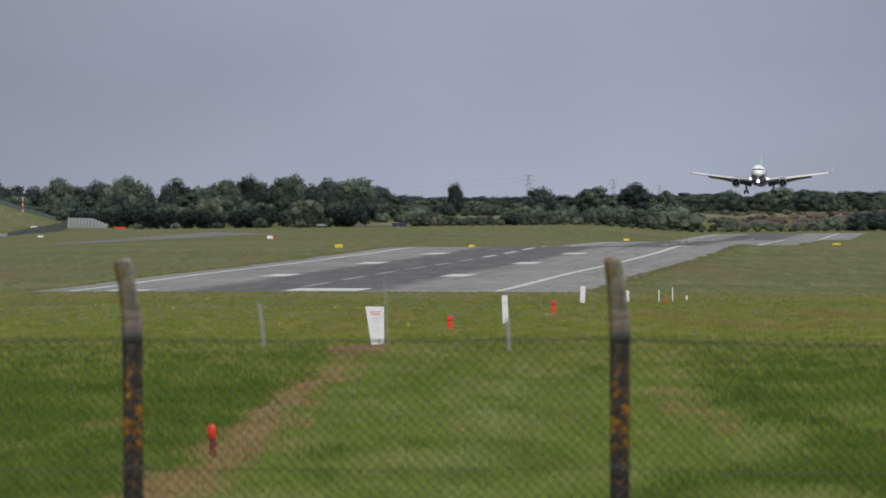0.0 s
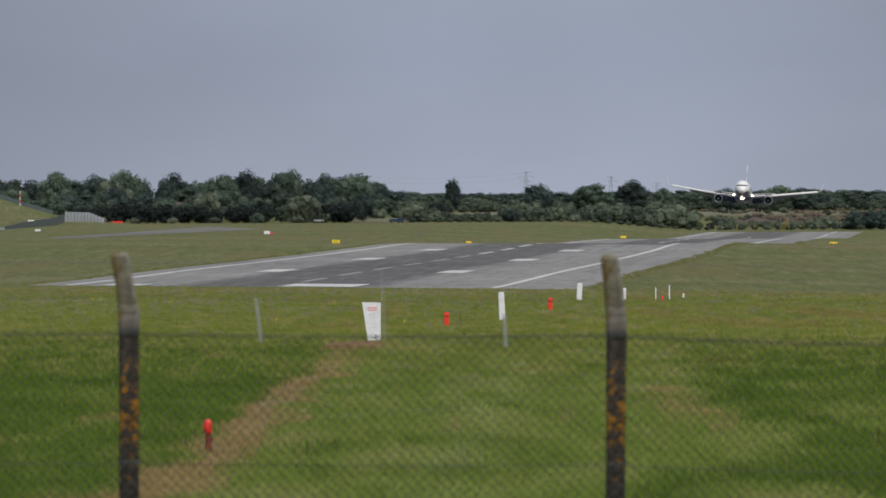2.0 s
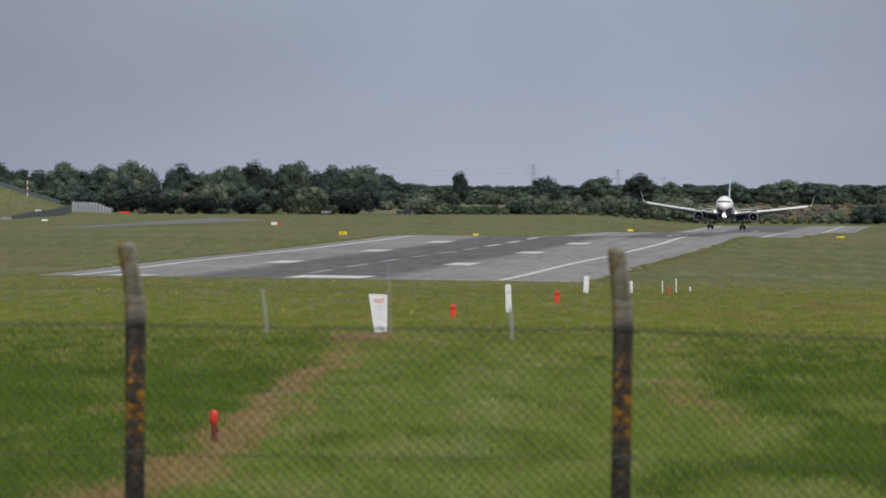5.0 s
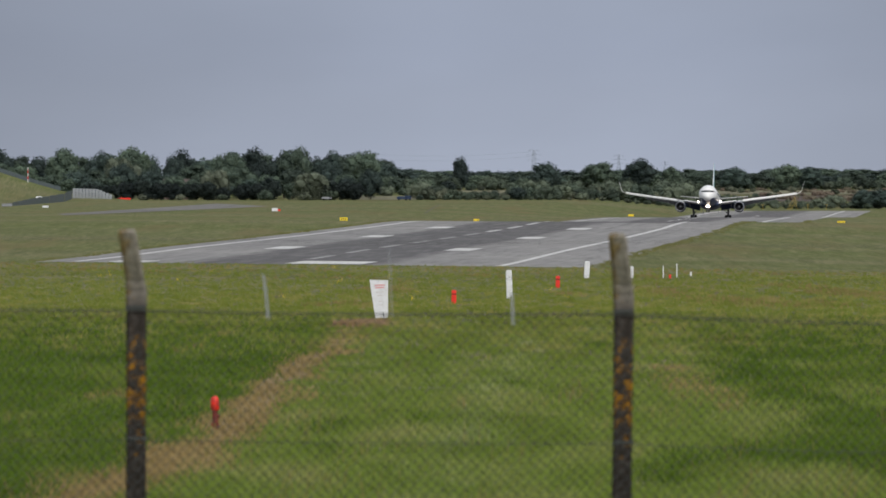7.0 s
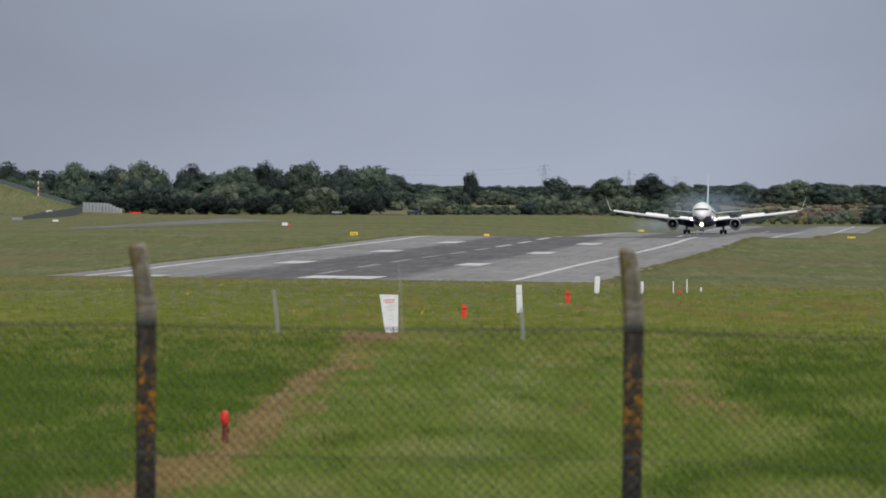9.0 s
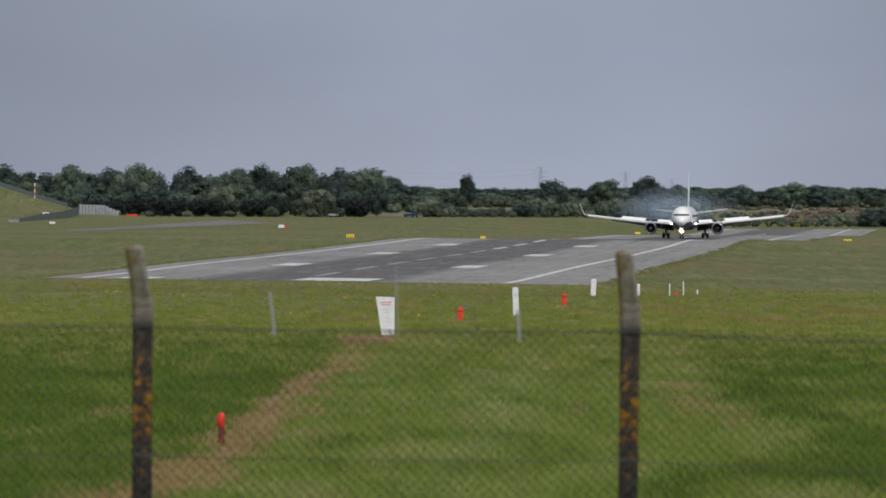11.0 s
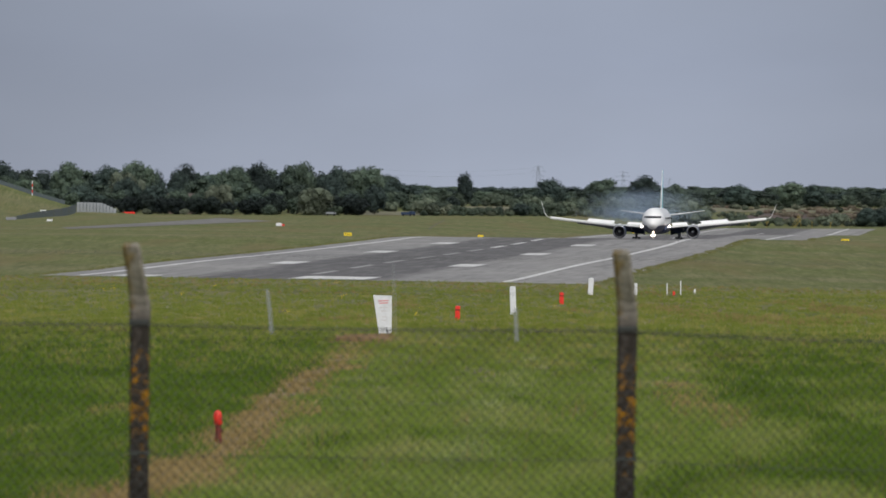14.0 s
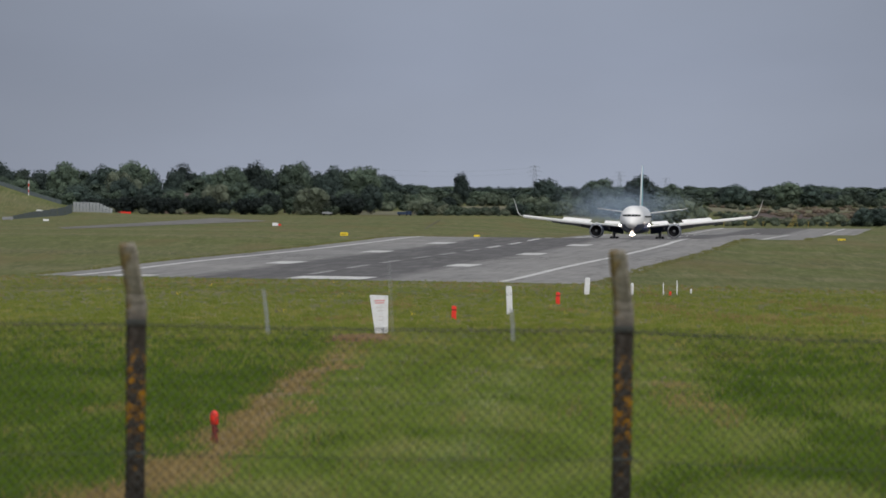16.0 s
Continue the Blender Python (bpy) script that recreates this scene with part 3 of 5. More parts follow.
def crown_mesh(name, seed, wide, tall, leaves, mat, lobes=16, leaf=0.34, droop=0.0, skirt=0.12):
    """Leaf clumps spread over overlapping boughs, with an uneven outline and gaps."""
    rnd = np.random.RandomState(seed)
    cs = []
    for i in range(lobes):
        a = i * 2.39996 + rnd.uniform(-0.4, 0.4)
        up = -0.7 + 1.65 * ((i + 0.5) / lobes) + rnd.uniform(-0.12, 0.12)
        up = min(0.96, max(-0.8, up))
        ring = math.sqrt(1 - up * up)
        out = rnd.uniform(0.68, 1.06)
        k = rnd.uniform(0.12, 0.24)
        cs.append((wide * 0.36 * ring * out * math.cos(a), wide * 0.36 * ring * out * math.sin(a), tall * (0.50 + 0.36 * up * out), wide * k, wide * k * rnd.uniform(0.7, 0.95)))
    cs.append((0, 0, tall * 0.52, wide * 0.33, tall * 0.34))
    cs.append((0, 0, tall * 0.28, wide * 0.30, tall * 0.26))
    cs = np.array(cs)
    # the shaded inner mass, well under the leaves
    bm = bmesh.new()
    for x, y, z, rw, rh in cs:
        r = bmesh.ops.create_icosphere(bm, subdivisions=1, radius=0.80)
        for v in r["verts"]:
            k = 0.95 + 0.5 * noise.noise(v.co * 2.3 + Vector((x, y, z + seed)))
            v.co = Vector((x + v.co.x * rw * k, y + v.co.y * rw * k, max(0.05, z + v.co.z * rh * k)))
    bm.verts.index_update()
    core = [tuple(v.co) for v in bm.verts]
    cfaces = [tuple(v.index for v in f.verts) for f in bm.faces]
    bm.free()
    pick = rnd.choice(len(cs), leaves, p=(cs[:, 3] ** 2) / (cs[:, 3] ** 2).sum())
    dirs = rnd.normal(size=(leaves, 3))
    dirs /= np.linalg.norm(dirs, axis=1)[:, None]
    # leaves gather in sprays along the boughs
    spray = np.array([noise.noise(Vector((d[0] * 3.1 + q, d[1] * 3.1, d[2] * 3.1 + seed))) for d, q in zip(dirs.tolist(), pick.tolist())])
    rad = rnd.uniform(0.74, 1.06, leaves) + 0.30 * spray
    c = cs[pick]
    p = c[:, :3] + dirs * rad[:, None] * np.stack([c[:, 3], c[:, 3], c[:, 4]], 1)
    p[:, 2] = np.maximum(p[:, 2] - droop * rnd.uniform(0, 1, leaves) * tall * (np.hypot(p[:, 0], p[:, 1]) / (wide * 0.5)), tall * skirt * rnd.uniform(0.2, 1, leaves))
    up = dirs * 0.8 + rnd.normal(size=(leaves, 3)) * 0.75
    up /= np.linalg.norm(up, axis=1)[:, None]
    t1 = np.cross(up, rnd.normal(size=(leaves, 3)))
    t1 /= np.linalg.norm(t1, axis=1)[:, None]
    t2 = np.cross(up, t1)
    sz = leaf * rnd.uniform(0.5, 1.25, leaves)[:, None]
    quad = np.stack([p - t1 * sz, p - t2 * sz * 0.7 + up * sz * 0.25, p + t1 * sz, p + t2 * sz * 0.7 + up * sz * 0.15], 1).reshape(-1, 3)
    idx = np.arange(leaves * 4).reshape(-1, 4) + len(core)
    return mesh_of(name, core + quad.tolist(), cfaces + idx.tolist(), mat)


def trunk_mesh(name, seed, tall, thick):
    rnd = random.Random(seed)
    bm = bmesh.new()
    rod(bm, (0, 0, -0.5), (0.1, 0, tall * 0.35), thick, thick * 0.7, 8)
    rod(bm, (0.1, 0, tall * 0.35), (0, 0.1, tall * 0.72), thick * 0.7, thick * 0.25, 7)
    for i in range(6):
        a = i * 1.05 + rnd.uniform(-.3, .3)
        z = tall * rnd.uniform(0.25, 0.5)
        L = tall * rnd.uniform(0.2, 0.3)
        rod(bm, (0.1, 0, z), (math.cos(a) * L, math.sin(a) * L, z + L * 0.9), thick * 0.4, thick * 0.1, 6)
    me = bpy.data.meshes.new(name)
    bm.to_mesh(me)
    bm.free()
    me.materials.append(M["bark"])
    return me


def make_tree(kind, name, label, crown, trunk, group):
    ob = new(name)
    c = new("crown", crown)
    c.parent = ob
    if trunk:
        t = new("trunk", trunk)
        t.parent = ob
    return tagged(ob, label, kind, group)


TREES = []
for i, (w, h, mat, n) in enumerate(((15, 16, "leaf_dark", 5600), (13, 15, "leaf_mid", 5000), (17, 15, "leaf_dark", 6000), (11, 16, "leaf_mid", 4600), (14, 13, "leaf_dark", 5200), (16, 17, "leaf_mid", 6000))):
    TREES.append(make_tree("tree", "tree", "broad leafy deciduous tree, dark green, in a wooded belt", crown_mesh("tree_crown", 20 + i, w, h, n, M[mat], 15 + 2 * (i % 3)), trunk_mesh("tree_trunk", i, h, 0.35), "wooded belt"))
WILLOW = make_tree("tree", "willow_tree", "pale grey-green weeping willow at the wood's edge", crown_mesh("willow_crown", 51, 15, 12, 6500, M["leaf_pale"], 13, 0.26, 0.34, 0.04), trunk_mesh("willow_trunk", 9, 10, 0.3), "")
BUSHES = []
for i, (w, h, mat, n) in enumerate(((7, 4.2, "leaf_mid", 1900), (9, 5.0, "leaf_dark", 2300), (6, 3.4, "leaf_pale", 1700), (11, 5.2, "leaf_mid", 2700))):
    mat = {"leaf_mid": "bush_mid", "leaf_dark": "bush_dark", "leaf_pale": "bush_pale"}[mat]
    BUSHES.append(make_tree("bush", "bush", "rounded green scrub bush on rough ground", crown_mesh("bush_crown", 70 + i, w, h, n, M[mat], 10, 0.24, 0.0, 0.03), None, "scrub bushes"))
HEDGE_AND_GAPS = make_tree("bush", "hedge_bush", "dense near-black bush, in a tall hedge and standing in for shaded gaps", crown_mesh("hedge_and_gap_crown", 90, 8, 6.5, 3200, M["hedge"], 12, 0.26, 0.0, 0.02), None, "tall hedge")
HEATH = make_tree("bush", "heather_clump", "low brown heather and bramble clump on the slope", crown_mesh("heather_crown", 91, 7, 1.7, 1100, M["heath"], 9, 0.22, 0.0, 0.02), None, "heather clumps")

used = set()


def plant(proto, b, d, scale, turn, flat=1.0, lift=0.0):
    p = site(b, d, lift)
    m = Matrix.Translation(p) @ Matrix.Rotation(turn, 4, "Z")
    if proto.name in used:
        ob = copy_thing(proto, m)
    else:
        used.add(proto.name)
        proto.matrix_basis = m
        ob = proto
    ob.scale = (scale, scale, scale * flat)
    return ob


def belt(protos, b0, b1, d0, d1, step, tops, seed, size=1.0, full=16.0):
    """A belt of trees whose heights follow tops: rows of bearing and height."""
    rnd = random.Random(seed)
    b = b0
    while b < b1:
        want = float(np.interp(b, [t[0] for t in tops], [t[1] for t in tops]))
        d = rnd.uniform(d0, d1)
        k = want / full * (rnd.uniform(0.86, 1.08) if full > 6 else rnd.uniform(0.55, 1.15))
        plant(rnd.choice(protos), b, d, k * size, rnd.uniform(0, 6.28), 1 / size)
        b += step * rnd.uniform(0.7, 1.3)


# the wood's skyline: bearing and rise over the eye's level, both in thousandths of the distance
SKYLINE = [(-75, 5.0), (-60, 5.2), (-54, 4.2), (-50, 5.1), (-47, 4.4), (-41, 5.2), (-37.6, 4.0), (-34.7, 4.9), (-31.7, 4.2), (-25, 5.1), (-22, 4.4), (-19.7, 5.2),
           (-17, 4.5), (-9, 4.7), (-7.5, 3.5), (-7.2, 2.9), (-4, 2.75), (0, 2.45), (10, 2.45), (16, 2.5), (30, 2.65), (38, 2.6), (41.5, 2.1), (43.7, 2.7), (48, 2.75), (70, 2.6)]


def crown_at(proto, b, rise, d, wide, turn):
    """A tree whose top reaches the given rise and whose crown is so many metres wide."""
    me = proto.children[0].data
    co = np.empty(len(me.vertices) * 3)
    me.vertices.foreach_get("co", co)
    co = co.reshape(-1, 3)
    full, span = float(np.percentile(co[:, 2], 99.7)), float(2 * np.percentile(np.abs(co[:, 0]), 99))
    need = EYE_Z + rise * d / 1000 - float(height(b * d / 1000, d))
    k = wide / span
    return plant(proto, b, d, k, turn, need / full / k)


def ridge(b0, b1, d0, d1, step, low, seed, wide):
    """A row of trees a little under the skyline."""
    rnd = random.Random(seed)
    b = b0
    while b < b1:
        top = float(np.interp(b, [t[0] for t in SKYLINE], [t[1] for t in SKYLINE]))
        crown_at(rnd.choice(TREES), b, top - low * rnd.uniform(0.3, 1.5), rnd.uniform(d0, d1), wide * rnd.uniform(0.75, 1.2), rnd.uniform(0, 6.28))
        b += step * rnd.uniform(0.7, 1.3)


def make_woods():
    # the tall crowns that stand out of the wood, then the rows between and before them
    for i, (b, rise, wide) in enumerate(((-58.5, 5.3, 15), (-50.2, 5.25, 14), (-45, 4.8, 15), (-41, 5.4, 15), (-34.7, 5.1, 14), (-28.4, 4.85, 13), (-25, 5.35, 13), (-19.7, 5.4, 15),
                                         (-15, 4.95, 12), (-10.9, 4.9, 17), (13.5, 3.45, 14), (20.6, 3.45, 14), (25.8, 3.95, 15), (30.2, 2.85, 8), (38.5, 2.8, 13), (45.4, 3.15, 13), (48.5, 2.85, 12))):
        crown_at(TREES[(0, 5, 2, 1)[i % 4]], b, rise, 3010 + 9 * (i % 5) if b < 0 else 3205 + 8 * (i % 3), wide, i * 1.3)
    crown_at(TREES[2], 2.3, 4.15, 3230, 7.5, 1.0)
    ridge(-71, -8.4, 3020, 3065, 2.6, 0.35, 1, 13)
    ridge(-71, -9.5, 2925, 2975, 3.0, 1.9, 2, 12)
    belt(TREES, -70, -11, 2880, 2905, 3.4, [(-70, 10.5), (-50, 8.5), (-38, 10.0), (-32, 8.0), (-11, 9.0)], 3, 1.1)
    belt(BUSHES[:3], -44, -11, 2850, 2860, 4.5, [(-60, 3.2), (-10, 3.4)], 12, full=4.2)
    ridge(-8, 62, 3330, 3420, 2.1, 0.12, 4, 13)
    ridge(-8, 62, 3240, 3300, 2.1, 0.7, 5, 12)
    belt(TREES, -9, 1.2, 3140, 3190, 2.2, [(-8, 8.5), (1, 6.5)], 15, 1.1)
    # a dark hedge before the houses
    belt([HEDGE_AND_GAPS], -47, -29, 2868, 2878, 1.9, [(-47, 6.0), (-40, 7.2), (-33, 7.6), (-29, 5.5)], 27, full=6.5)
    # more near-black bushes stand in for the shaded gaps beside the willow
    belt([HEDGE_AND_GAPS], -26.5, -21.5, 2872, 2880, 1.7, [(-26, 7.0), (-22, 7.5)], 28, full=6.5)
    belt([HEDGE_AND_GAPS], -15.4, -11.4, 2872, 2880, 1.7, [(-15, 8.5), (-11.5, 7.0)], 29, full=6.5)
    plant(WILLOW, -17.6, 2862, 1.0, 0.3, 1.05)
    plant(WILLOW, -30.3, 2890, 0.92, 2.2, 1.25)
    plant(WILLOW, -42.4, 2985, 1.0, 4.2, 1.62)
    # scrub climbing the rough slope, with open grass between
    belt(BUSHES, -2.8, 2.5, 2890, 2930, 1.2, [(-3, 5.0), (-1, 6.8), (2.5, 4.5)], 6, full=4.2)
    belt(BUSHES, 2.5, 10, 2885, 2915, 1.2, [(2, 3.0), (10, 3.4)], 23, full=4.2)
    belt(BUSHES, 10, 33, 2885, 2935, 1.35, [(10, 4.2), (20, 6.0), (31, 7.0), (33, 4.0)], 24, full=4.2)
    belt(BUSHES, 11, 32, 2960, 3010, 1.35, [(11, 5.0), (14, 6.0), (30, 7.5), (32, 5.0)], 7, full=4.2)
    belt(BUSHES, 10, 31, 3080, 3130, 1.9, [(10, 5.0), (31, 6.0)], 11, full=4.2)
    belt(BUSHES, -11, 11, 3205, 3228, 1.3, [(-11, 5.0), (1, 4.0), (11, 5.0)], 25, full=4.2)
    belt(BUSHES, -10, -3, 3085, 3110, 2.3, [(-10, 3.0), (-3, 3.0)], 26, full=4.2)
    belt([BUSHES[0], BUSHES[2], BUSHES[3]], 32, 60, 2885, 2910, 1.5, [(30, 3.6), (60, 3.4)], 8, full=4.2)
    belt(BUSHES, -3, 60, 2855, 2875, 1.5, [(-3, 2.2), (60, 2.2)], 9, full=4.2)
    belt(BUSHES, 30, 62, 3222, 3236, 1.3, [(30, 4.2), (62, 4.0)], 21, full=4.2)
    belt(BUSHES, 32, 60, 3050, 3160, 2.6, [(30, 2.8), (38, 2.0), (60, 1.8)], 22, full=4.2)
    belt([HEATH], 42, 61, 3030, 3110, 0.8, [(36, 1.5), (61, 1.5)], 31, full=1.7)
    belt([BUSHES[2]], 31, 44, 3030, 3110, 0.9, [(31, 2.2), (44, 1.8)], 33, full=4.2)
    belt([HEATH, BUSHES[2]], 31, 61, 3125, 3215, 0.8, [(31, 1.5), (61, 1.5)], 32, full=2.2)
    for b in (57.5, 59.2, 55.6):
        plant(TREES[2], b, 2862, 0.62, b, 0.82)
    plant(TREES[4], 9.8, 2866, 0.46, 1.0, 0.9)


make_woods()


# ---------------------------------------------------------------- meadow grass


def blades(name, seed, count, d0, d1, keep, tall, wide, mat, label, power=1.0, bend=0.45):
    """Bent grass blades in tufts over the ground between d0 and d1; keep(x, y) says which spots grow."""
    rnd = np.random.RandomState(seed)
    per = 9
    n = count // per
    d = d0 * (d1 / d0) ** (rnd.uniform(0, 1, n) ** power)
    x = d * rnd.uniform(-0.071, 0.071, n)
    ok = keep(x, d)
    x, d = x[ok], d[ok]
    lush = np.array([noise.noise(Vector((a * 0.7, b * 0.09, seed))) for a, b in zip(x, d)])
    n = len(x)
    size = (tall * (1 + 0.5 * lush) * rnd.uniform(0.6, 1.2, n))
    bx = np.repeat(x, per) + rnd.normal(0, 0.11, n * per)
    by = np.repeat(d, per) + rnd.normal(0, 0.3, n * per)
    h = np.repeat(size, per) * rnd.uniform(0.5, 1.15, n * per)
    w = wide * rnd.uniform(0.6, 1.3, n * per)
    lean = rnd.normal(0, bend, n * per) * h
    z = height(bx, by) - 0.02
    k = n * per
    v = np.empty((k, 5, 3))
    v[:, 0] = np.stack([bx - w, by, z], 1)
    v[:, 1] = np.stack([bx + w, by, z], 1)
    v[:, 2] = np.stack([bx + w * 0.7 + lean * 0.4, by + lean * 0.2, z + h * 0.6], 1)
    v[:, 3] = np.stack([bx - w * 0.7 + lean * 0.4, by + lean * 0.2, z + h * 0.6], 1)
    v[:, 4] = np.stack([bx + lean, by + lean * 0.5, z + h], 1)
    me = bpy.data.meshes.new(name)
    idx = np.arange(k)[:, None] * 5
    quads = (idx + np.array([0, 1, 2, 3])).tolist()
    tris = (idx + np.array([3, 2, 4])).tolist()
    me.from_pydata(v.reshape(-1, 3).tolist(), [], quads + tris)
    me.materials.append(mat)
    ob = new(name, me)
    return tagged(ob, label, "grass", kind="stuff")


def track_off(x, y):
    return np.abs(x + 3.10 + 0.12 * np.sin(y * 0.05) + 0.10 * np.sin(y * 0.31 + 1.0))


def clumps(x, y, seed):
    return np.array([noise.noise(Vector((a * 1.6, b * 0.10, seed))) for a, b in zip(x, y)])


def bare(x, y, k=1.0):
    """The dead patch at the foot of the notice."""
    return ((x + 3.05) / 1.15) ** 2 + ((y - 279) / 17) ** 2 < k


def track_edge(x, y):
    return (track_off(x, y) < 0.40 + 0.40 * clumps(x, y, 3.0)) | bare(x, y)


def track_soft(x, y):
    r = np.random.RandomState(8).uniform(0, 1, x.shape)
    hit = track_off(x, y) < 0.42 + 0.50 * r * r + 0.45 * clumps(x, y, 3.0)
    for b, d, rx, ry in ((34, 135, 0.6, 16), (47, 285, 1.3, 30), (-33, 290, 0.8, 12), (38, 225, 1.2, 20), (-30, 240, 0.5, 8), (25, 300, 1.5, 18), (-44, 130, 0.4, 5),
                         (-28.5, 262, 0.7, 7), (-33, 205, 0.4, 5), (-35, 196, 0.35, 3), (31, 165, 0.5, 7), (33, 150, 0.4, 6)):
        hit |= (((x - b * d / 1000) / rx) ** 2 + ((y - d) / ry) ** 2) < r * 1.6 - 0.3
    return hit


def trodden(x, y):
    r = np.random.RandomState(9).uniform(0, 1, x.shape)
    return np.abs(x + 0.45 - (y - 62) * 0.0185) < 0.10 + 0.55 * r * r


def lushness(x, y):
    """How rank the grass grows: strong beside the track, patchy on the far side, weak along the path."""
    wave = np.array([noise.noise(Vector((a * 0.32, b * 0.030, 7.0))) + 0.6 * noise.noise(Vector((a * 1.1, b * 0.09, 2.0))) for a, b in zip(x, y)])
    left = ease((-2.7 - x) / 1.0)
    right = ease((x - 1.9 - 0.016 * y) / 2.6)
    return wave + 1.2 * left + 1.0 * right - 0.45


def far_dead(x, y):
    r = np.random.RandomState(46).uniform(0, 1, x.shape)
    wave = np.array([noise.noise(Vector((a * 0.14, b * 0.012, 11.0))) for a, b in zip(x, y)])
    hit = (wave > 0.62 - 0.30 * r) | ((y > 690) & (r < (y - 690) / 170))
    for b, d, rx, ry in ((47, 520, 2.6, 45), (38, 400, 2.6, 40), (47, 385, 2.4, 30), (28, 470, 2.0, 40), (16, 455, 1.2, 25)):
        hit |= (((x - b * d / 1000) / rx) ** 2 + ((y - d) / ry) ** 2) < r * 1.5 - 0.25
    return hit


def make_meadow():
    chance = lambda x, seed: np.random.RandomState(seed).uniform(0, 1, x.shape)
    fade = lambda x, y, seed: chance(x, seed) < 1.0 - ease((y - 210) / 150)
    is_lush = lambda x, y: (lushness(x, y) > 0.45 * chance(x, 41) - 0.05) & ~track_edge(x, y) & fade(x, y, 42)
    is_pale = lambda x, y: (lushness(x, y) < 0.45 * chance(x, 43) + 0.05) & ~track_edge(x, y) & fade(x, y, 44)
    blades("tall_grass", 1, 330000, 52, 360, is_lush, 0.23, 0.009, M["lush"], "tall lush green meadow grass inside the fence")
    blades("tall_grass", 2, 260000, 52, 360, is_pale, 0.18, 0.009, M["blade"], "paler green meadow grass with dry tips")
    blades("tall_grass", 3, 190000, 175, 786, lambda x, y: (chance(x, 4) < (y - 175) / 170) & ~bare(x, y), 0.24, 0.016, M["far_blade"], "green and straw meadow grass before the runway")
    blades("dead_grass", 8, 120000, 252, 298, lambda x, y: bare(x, y, chance(x, 45) * 1.4), 0.18, 0.012, M["rust"], "dead reddish grass round the foot of the notice")
    blades("dead_grass", 9, 160000, 300, 780, far_dead, 0.24, 0.018, M["browned"], "browned seeding grass in patches before the runway")
    blades("dry_grass", 4, 300000, 52, 290, track_soft, 0.17, 0.009, M["straw"], "dead straw-coloured grass along a disused track")
    blades("trodden_grass", 7, 200000, 52, 260, trodden, 0.16, 0.008, M["trodden"], "pale trodden grass of a faint path")
    blades("meadow_stems", 5, 2500, 60, 500, lambda x, y: x > -1e6, 0.36, 0.004, M["straw"], "tall straw-coloured seeding grass stems", bend=0.15)
    blades("buttercup", 6, 300, 400, 760, lambda x, y: x < 12, 0.30, 0.006, M["petal"], "scattered yellow buttercups in the grass")


make_meadow()


def verge(name, seed, count, s0, s1, edge, spread, tall, label):
    """Ragged tufts that creep over the runway's edge."""
    rnd = np.random.RandomState(seed)
    per = 7
    n = count // per
    sv = rnd.uniform(s0, s1, n)
    creep = np.array([noise.noise(Vector((a * 0.045, edge, 0.0))) + 0.5 * noise.noise(Vector((a * 0.21, edge, 4.0))) for a in sv])
    away = np.sign(edge - 4)
    uv = edge + away * (rnd.uniform(0, 1, n) ** 2.4 * spread - 0.5 - 1.1 * creep)
    sv, uv = np.repeat(sv, per) + rnd.normal(0, 0.5, n * per), np.repeat(uv, per) + rnd.normal(0, 0.14, n * per)
    x, y = plan(sv, uv)
    z = height(x, y) - 0.01
    h = tall * rnd.uniform(0.4, 1.2, n * per)
    w = 0.028 * rnd.uniform(0.6, 1.3, n * per)
    lean = rnd.normal(0, 0.5, n * per) * h
    v = np.stack([np.stack([x - w, y, z], 1), np.stack([x + w, y, z], 1), np.stack([x + w * 0.6 + lean * 0.5, y, z + h * 0.6], 1), np.stack([x + lean, y, z + h], 1)], 1)
    idx = np.arange(len(x))[:, None] * 4 + np.array([0, 1, 2, 3])
    ob = new(name, mesh_of(name, v.reshape(-1, 3).tolist(), idx.tolist(), M["verge_blade"]))
    return tagged(ob, label, "grass", kind="stuff")


M["verge_blade"] = blade_mat("verge_grass_blade", (0.138, 0.142, 0.056), (0.190, 0.172, 0.082))
verge("verge_grass", 31, 6500, 786, 1300, 33.0, 1.6, 0.20, "ragged straw and green grass along the runway edge")
verge("verge_grass", 32, 4500, 786, 1300, -25.9, 1.4, 0.18, "ragged straw and green grass along the runway edge")
verge("verge_grass", 33, 5000, 1300, 1800, 33.0, 1.6, 0.20, "ragged straw and green grass along the runway edge")

verts, faces = [], []
for i in range(121):
    yy = 40 + i * 2.0
    for k in range(3):
        xx = -3.10 - 0.12 * math.sin(yy * 0.05) + (k - 1) * (0.30 + 0.04 * math.sin(yy * 0.09))
        verts.append((xx, yy, float(height(xx, yy)) + 0.035))
for i in range(120):
    for k in range(2):
        q = i * 3 + k
        faces.append((q, q + 1, q + 4, q + 3))
track = new("dirt_track", mesh_of("dirt_track", verts, faces, plain("dry_soil", (0.165, 0.120, 0.058), 0.95, var=0.4, scale=1.5, bump=0.4), True))
tagged(track, "narrow strip of dead grass and bare soil", "track", kind="structure")

# ---------------------------------------------------------------- signs, markers and posts


def place(ob, b, d, turn=0.0, lean=0.0, tip=0.0):
    p = site(b, d)
    ob.matrix_basis = pose(p.x, p.y, p.z - 0.02, tip, lean, turn)
    return ob


